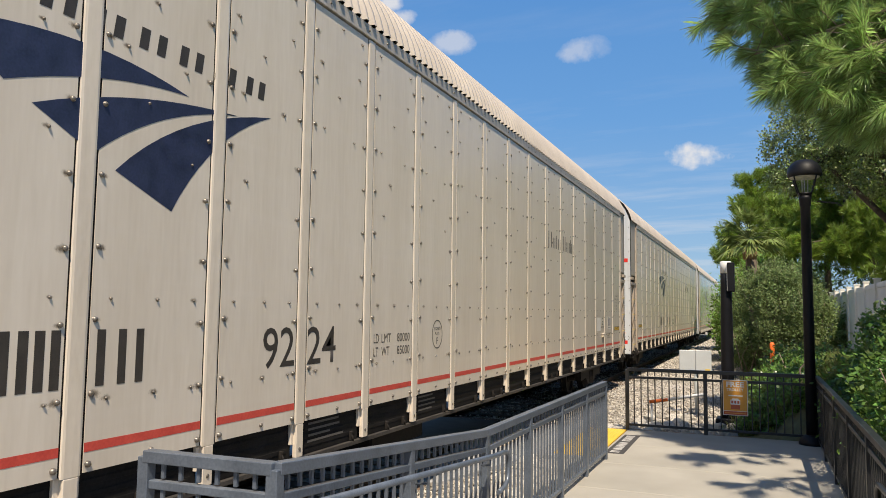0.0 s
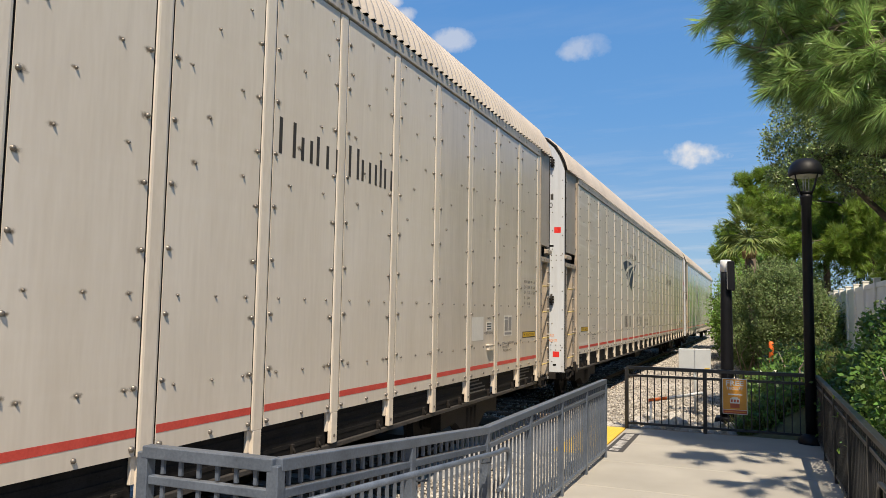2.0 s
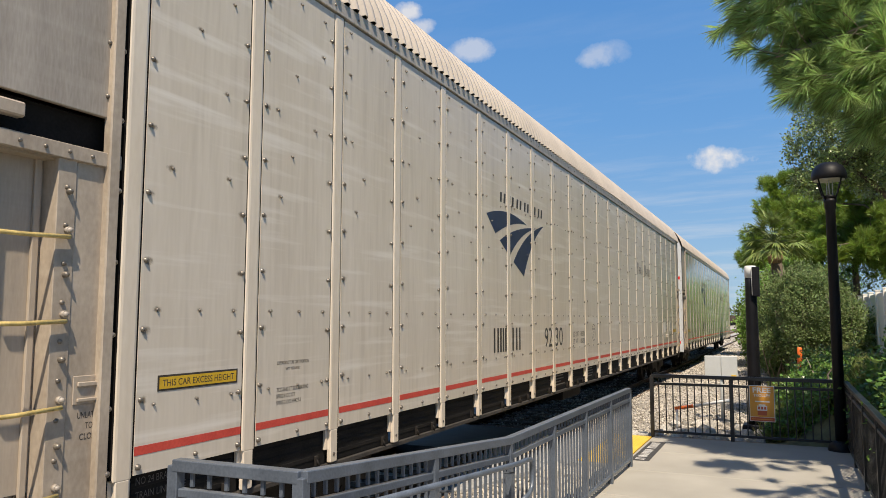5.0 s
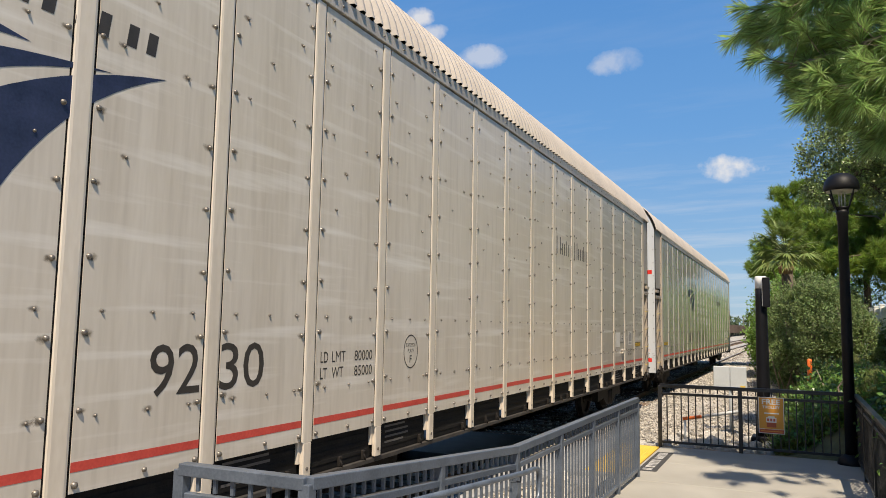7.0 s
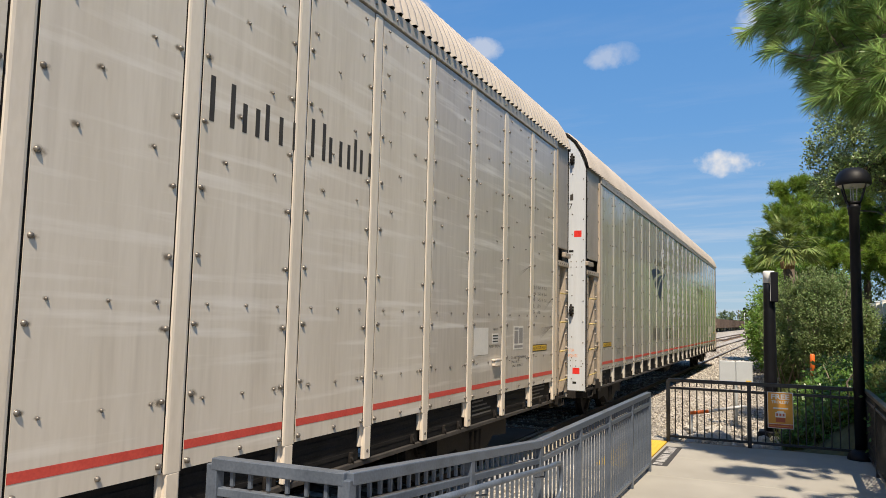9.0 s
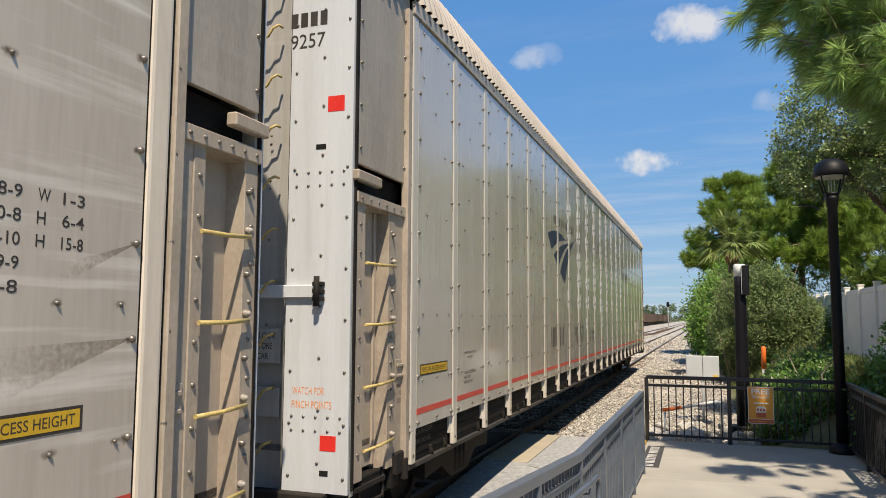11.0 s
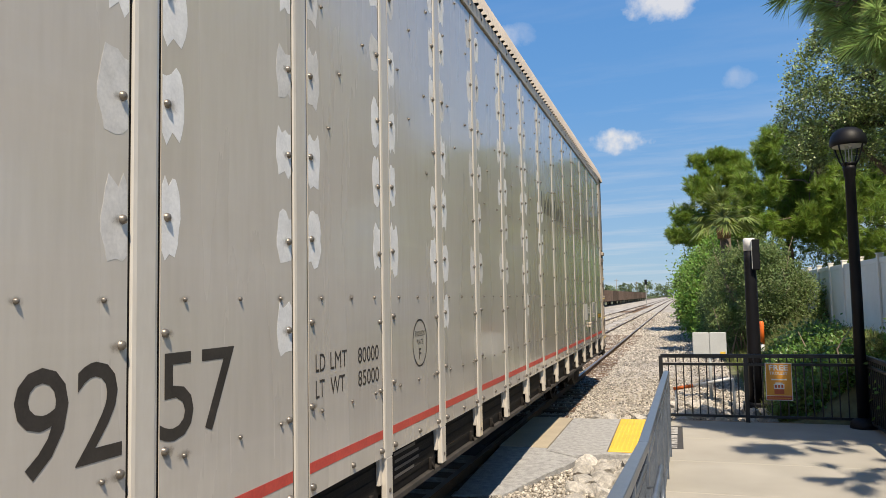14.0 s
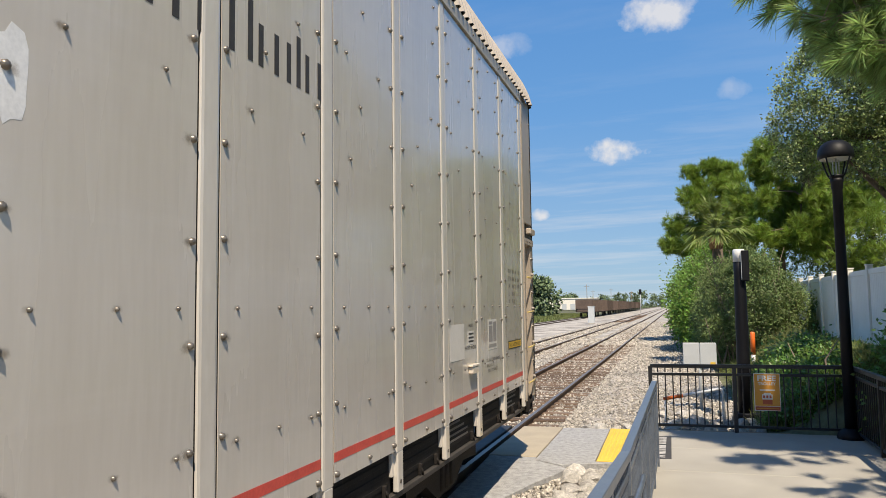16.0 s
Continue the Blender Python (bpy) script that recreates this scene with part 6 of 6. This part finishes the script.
def far_pine(base, blobs, tufts_n, seed, length=0.34, per=34, wide=0.013):
    rng = np.random.default_rng(seed)
    thing = empty("pine_tree", label="rounded pine tree standing in the belt of trees", category="tree")
    b = np.asarray(blobs, dtype=float)
    mid = b[:, :3].mean(0)
    bm = bmesh.new()
    tree_limbs(bm, base, (mid[0], mid[1], b[:, 2].max()), 0.18, [((x, y, z), 0.45 + 0.4 * rng.random(), 0.07) for x, y, z, *_ in blobs], rng)
    part("trunk", bm, BARK, thing)
    pts, ways = clumps(blobs, tufts_n, rng, 0.16, 0.6)
    ways = ways * 0.5 + np.array([0, 0, 0.55])
    ways /= np.linalg.norm(ways, axis=1, keepdims=True)
    mesh_part("needles", needles_mesh("needles", np.concatenate([pts, ways], 1), per, length, wide, rng, 0.62, 0.05), PINE_FAR, thing)
    return thing


far_pine((5.6, 45, 0.3), [(4.6, 45, 7.2, 1.6, 1.8, 1.5), (5.6, 45.5, 8.7, 1.6, 1.8, 1.2), (3.6, 44.5, 6.0, 1.1, 1.4, 1.0), (6.4, 45, 7.0, 1.5, 1.7, 1.4), (4.4, 45.2, 5.3, 1.4, 1.5, 0.9), (5.2, 45, 9.4, 0.9, 1.0, 0.7)], 3400, 61, 0.42)
far_pine((8.0, 35, 0.8), [(7.2, 35, 6.4, 1.6, 1.9, 1.4), (8.4, 35.5, 7.6, 1.7, 2.0, 1.5), (6.8, 34, 5.0, 1.2, 1.5, 0.9), (8.8, 34, 5.4, 1.8, 2.0, 1.5)], 2600, 62, 0.38)
far_pine((10.0, 32.0, 1.0), [(6.7, 31.0, 6.4, 1.06, 1.27, 0.99), (8.1, 31.3, 5.3, 1.34, 1.53, 1.27), (9.8, 31.0, 4.7, 1.56, 1.66, 1.42), (7.8, 31.6, 7.9, 1.13, 1.40, 1.13), (6.5, 31.0, 4.7, 0.78, 1.15, 0.71), (9.4, 31.7, 6.8, 1.56, 1.66, 1.42)], 3600, 63, 0.36, 32, 0.011)


def sabal_palm():
    rng = np.random.default_rng(71)
    p = empty("palm_tree", label="sabal palm with green fan fronds among the shrubs", category="tree")
    c = Vector((4.86, 28.3, 4.72))
    bm = bmesh.new()
    tube(bm, [(5.02, 28.4, -0.2), (4.98, 28.4, 2.2), (4.88, 28.3, 4.2)], [0.2, 0.17, 0.19], 10)
    part("trunk", bm, BARK, p)
    bm = bmesh.new()
    for k in range(14):
        a = 2 * math.pi * k / 14
        tube(bm, [(c.x + 0.17 * math.cos(a), c.y + 0.17 * math.sin(a), c.z - 0.75), (c.x + 0.26 * math.cos(a), c.y + 0.26 * math.sin(a), c.z - 0.35 + 0.1 * rng.random())], [0.05, 0.02], 5)
    part("boots", bm, PALM_DRY, p, "dry brown leaf bases")
    for k in range(40):
        az, el = rng.uniform(0, 6.28), rng.uniform(-0.5, 1.35)
        way = Vector((math.cos(az) * math.cos(el), math.sin(az) * math.cos(el), math.sin(el)))
        hub = c + way * rng.uniform(0.55, 0.9)
        bm = bmesh.new()
        tube(bm, [c, c.lerp(hub, 0.5) + Vector((0, 0, 0.05)), hub], [0.02, 0.015, 0.012], 4, False)
        side = way.cross(Vector((0, 0, 1))).normalized()
        for i in range(19):
            t = radians(-80 + 160 * i / 18)
            d = (way * math.cos(t) + side * math.sin(t)).normalized()
            tip = hub + d * rng.uniform(0.48, 0.78) + Vector((0, 0, -0.20 * rng.random() - 0.12))
            mid = hub.lerp(tip, 0.5) + Vector((0, 0, 0.05))
            w = side.cross(way).normalized() * 0.0 + d.cross(Vector((0, 0, 1))).normalized() * 0.034
            vs = [bm.verts.new(q) for q in (hub, mid + w, tip, mid - w)]
            bm.faces.new(vs)
        part("frond", bm, PALM_LEAF, p)
    return p


sabal_palm()


# ---------------------------------------------------------------- the distance
def hopper_cars():
    bm = bmesh.new()
    L, W, H = 14.2, 1.5, 3.15
    side = [(-W, 0.95), (-W, H), (-W + 0.12, H), (-W + 0.12, 1.0), (W - 0.12, 1.0), (W - 0.12, H), (W, H), (W, 0.95)]
    a = [bm.verts.new((x, 0.3, z)) for x, z in side]
    b = [bm.verts.new((x, L, z)) for x, z in side]
    k = len(side)
    for i in range(k):
        bm.faces.new((a[i], a[(i + 1) % k], b[(i + 1) % k], b[i]))
    box(bm, -W, W, 0.25, 0.4, 1.5, H), box(bm, -W, W, L - 0.1, L + 0.05, 1.5, H)
    for i in range(14):
        y = 0.5 + i * (L - 0.6) / 13
        box(bm, W, W + 0.1, y - 0.06, y + 0.06, 0.95, H)
    for y in (1.2, L - 1.2):
        for i in range(3):
            box(bm, -1.3, 1.3, y + (-0.8 + 0.8 * i) * (1 if y < 5 else -1) - 0.06, y + (-0.8 + 0.8 * i) * (1 if y < 5 else -1) + 0.06, 0.9, 1.5)
    bmesh.ops.recalc_face_normals(bm, faces=bm.faces[:])
    body = shared("body", bm, RUST)
    bm = bmesh.new()
    box(bm, -0.3, 0.3, 0, L + 0.4, 0.7, 0.95)
    for y in (1.4, 3.1, L - 2.8, L - 1.1):
        for x in (-0.75, 0.75):
            tube(bm, [(x - 0.06, y, 0.42), (x + 0.06, y, 0.42)], 0.42, 14)
    under = shared("running_gear", bm, TRUCK)
    for n in range(13):
        c = empty("hopper_car", pose(-12.0, 133 + 15.2 * n, 0), label="rusty brown open hopper car standing on the yard track", category="railway car", group="hopper cars in the yard")
        for d in (body, under):
            o = new(d.name, d)
            o.parent = c


hopper_cars()


def relay_cabinet():
    c = empty("relay_cabinet", pose(-7.0, 98, -0.3), label="pale grey trackside equipment cabinet", category="cabinet")
    part("body", box(bmesh.new(), -0.4, 0.4, -0.3, 0.3, 0.1, 2.2, 0.03), CABINET, c)
    part("plinth", box(bmesh.new(), -0.45, 0.45, -0.35, 0.35, -0.2, 0.1, 0.02), CONCRETE, c)
    part("lid", box(bmesh.new(), -0.44, 0.44, -0.34, 0.34, 2.2, 2.26, 0.02), CABINET, c)


relay_cabinet()


def signal_mast():
    s = empty("signal_mast", pose(-5.6, 210, -0.3), label="dark railway signal mast beside the far track", category="signal")
    bm = bmesh.new()
    tube(bm, [(0, 0, 0), (0, 0, 6.0)], 0.09, 8)
    part("mast", bm, CABINET, s)
    part("head", box(bmesh.new(), -0.35, 0.35, -0.15, 0.15, 5.2, 6.6, 0.05), LAMP_PAINT, s)


signal_mast()

rng = np.random.default_rng(81)
blobs = [(-24 - 3.2 * k + rng.normal(), 150 + 6 * k, 3.2, 5, 6, 3.6 + rng.random() * 1.5) for k in range(10)]
blobs += [(-35 - 2.5 * k, 185 + 4 * k, 6.5 + rng.random() * 2, 5, 6, 4.5) for k in range(9)]
pts, ways = clumps(blobs, 60000, rng, 0.15, 0.6)
mesh_part("distant_trees", leaves_mesh("distant_trees", pts, ways, 0.85, 0.55, rng), FAR_GREEN, None, "distant green trees beyond the yard", kind="stuff")
blobs = [(-150 + 9 * k + rng.normal() * 3, 640 + rng.normal() * 30, 4.5, 9, 9, 5.5 + 3 * rng.random()) for k in range(34)]
pts, ways = clumps(blobs, 26000, rng, 0.15, 0.6)
mesh_part("horizon_trees", leaves_mesh("horizon_trees", pts, ways, 1.5, 1.2, rng), FAR_GREEN, None, "low line of trees on the horizon", kind="stuff")
n = 6000
gx, gy = -15.5 - 12 * rng.random(n), 75 + 110 * rng.random(n)
tufts = np.stack([gx, gy, np.full(n, -0.4), rng.normal(size=n) * 0.2, rng.normal(size=n) * 0.2, np.ones(n)], 1)
mesh_part("yard_grass", needles_mesh("yard_grass", tufts, 6, 1.0, 0.10, rng, 0.7, 0.15), GRASS, None, "bright rough grass beyond the yard track", kind="stuff")


def warehouse():
    w = empty("warehouse", pose(-62, 480, -0.5), label="long low white warehouse far beyond the yard", category="building")
    part("wall", box(bmesh.new(), -18, 18, 0, 14, 0, 7.0, 0.05), VINYL, w)
    part("roof", box(bmesh.new(), -18.4, 18.4, -0.4, 14.4, 7.0, 7.6, 0.1), VINYL, w)
    for k in range(6):
        part("loading_door", box(bmesh.new(), -15 + 5.4 * k, -12 + 5.4 * k, -0.08, -0.01, 0.2, 4.0), CABINET, w)


warehouse()
pole = bmesh.new()
tube(pole, [(0, 0, 0), (0, 0, 11.0)], [0.16, 0.10], 8)
pole_data = shared("shaft", pole, TWIG)
arm = bmesh.new()
box(arm, -1.1, 1.1, -0.06, 0.06, 10.2, 10.35)
arm_data = shared("crossarm", arm, TWIG)
for x, y in ((-34, 230), (-30, 300), (-27, 380), (-40, 420), (-22, 470)):
    p = empty("utility_pole", pose(x, y, -0.5), label="bare wooden utility pole far beyond the yard", category="pole", group="utility poles")
    for d in (pole_data, arm_data):
        o = new(d.name, d)
        o.parent = p


# ---------------------------------------------------------------- what moves
START = -3.910                       # where the first car's first post stands at the start
TRAVEL = [(0, 0.05), (0.5, 2.165), (1, 4.263), (1.5, 6.425), (2, 8.57), (2.5, 10.717), (3, 12.838), (3.5, 14.996),
          (4, 17.165), (4.5, 19.26), (7, 29.776), (7.5, 31.885), (8, 34.01), (8.5, 36.135), (11, 46.443), (11.5, 48.502),
          (12, 50.619), (12.5, 52.789), (13, 54.92), (13.5, 56.988), (14, 59.118), (14.5, 61.25), (15, 63.356), (15.5, 65.538),
          (16, 67.716)]


RIDE = (0.012, 0.020, -0.006)        # the cars ride a little high or low on their springs


def travelled(t):
    for (a, s), (b, e) in zip(TRAVEL, TRAVEL[1:]):
        if t <= b:
            return s + (e - s) * (t - a) / (b - a)
    return TRAVEL[-1][1]


def motions():
    for k, car in enumerate(cars):
        walk(car, [(t, pose(0, START + COUPLED * k - s, RIDE[k])) for t, s in TRAVEL])
        for w in [o for o in car.children if o.name.startswith("wheelset")]:
            y, z = w.location.y, w.location.z
            walk(w, [(i * 0.1, pose(0, y, z, math.degrees(travelled(i * 0.1) / 0.419))) for i in range(161)])


motions()
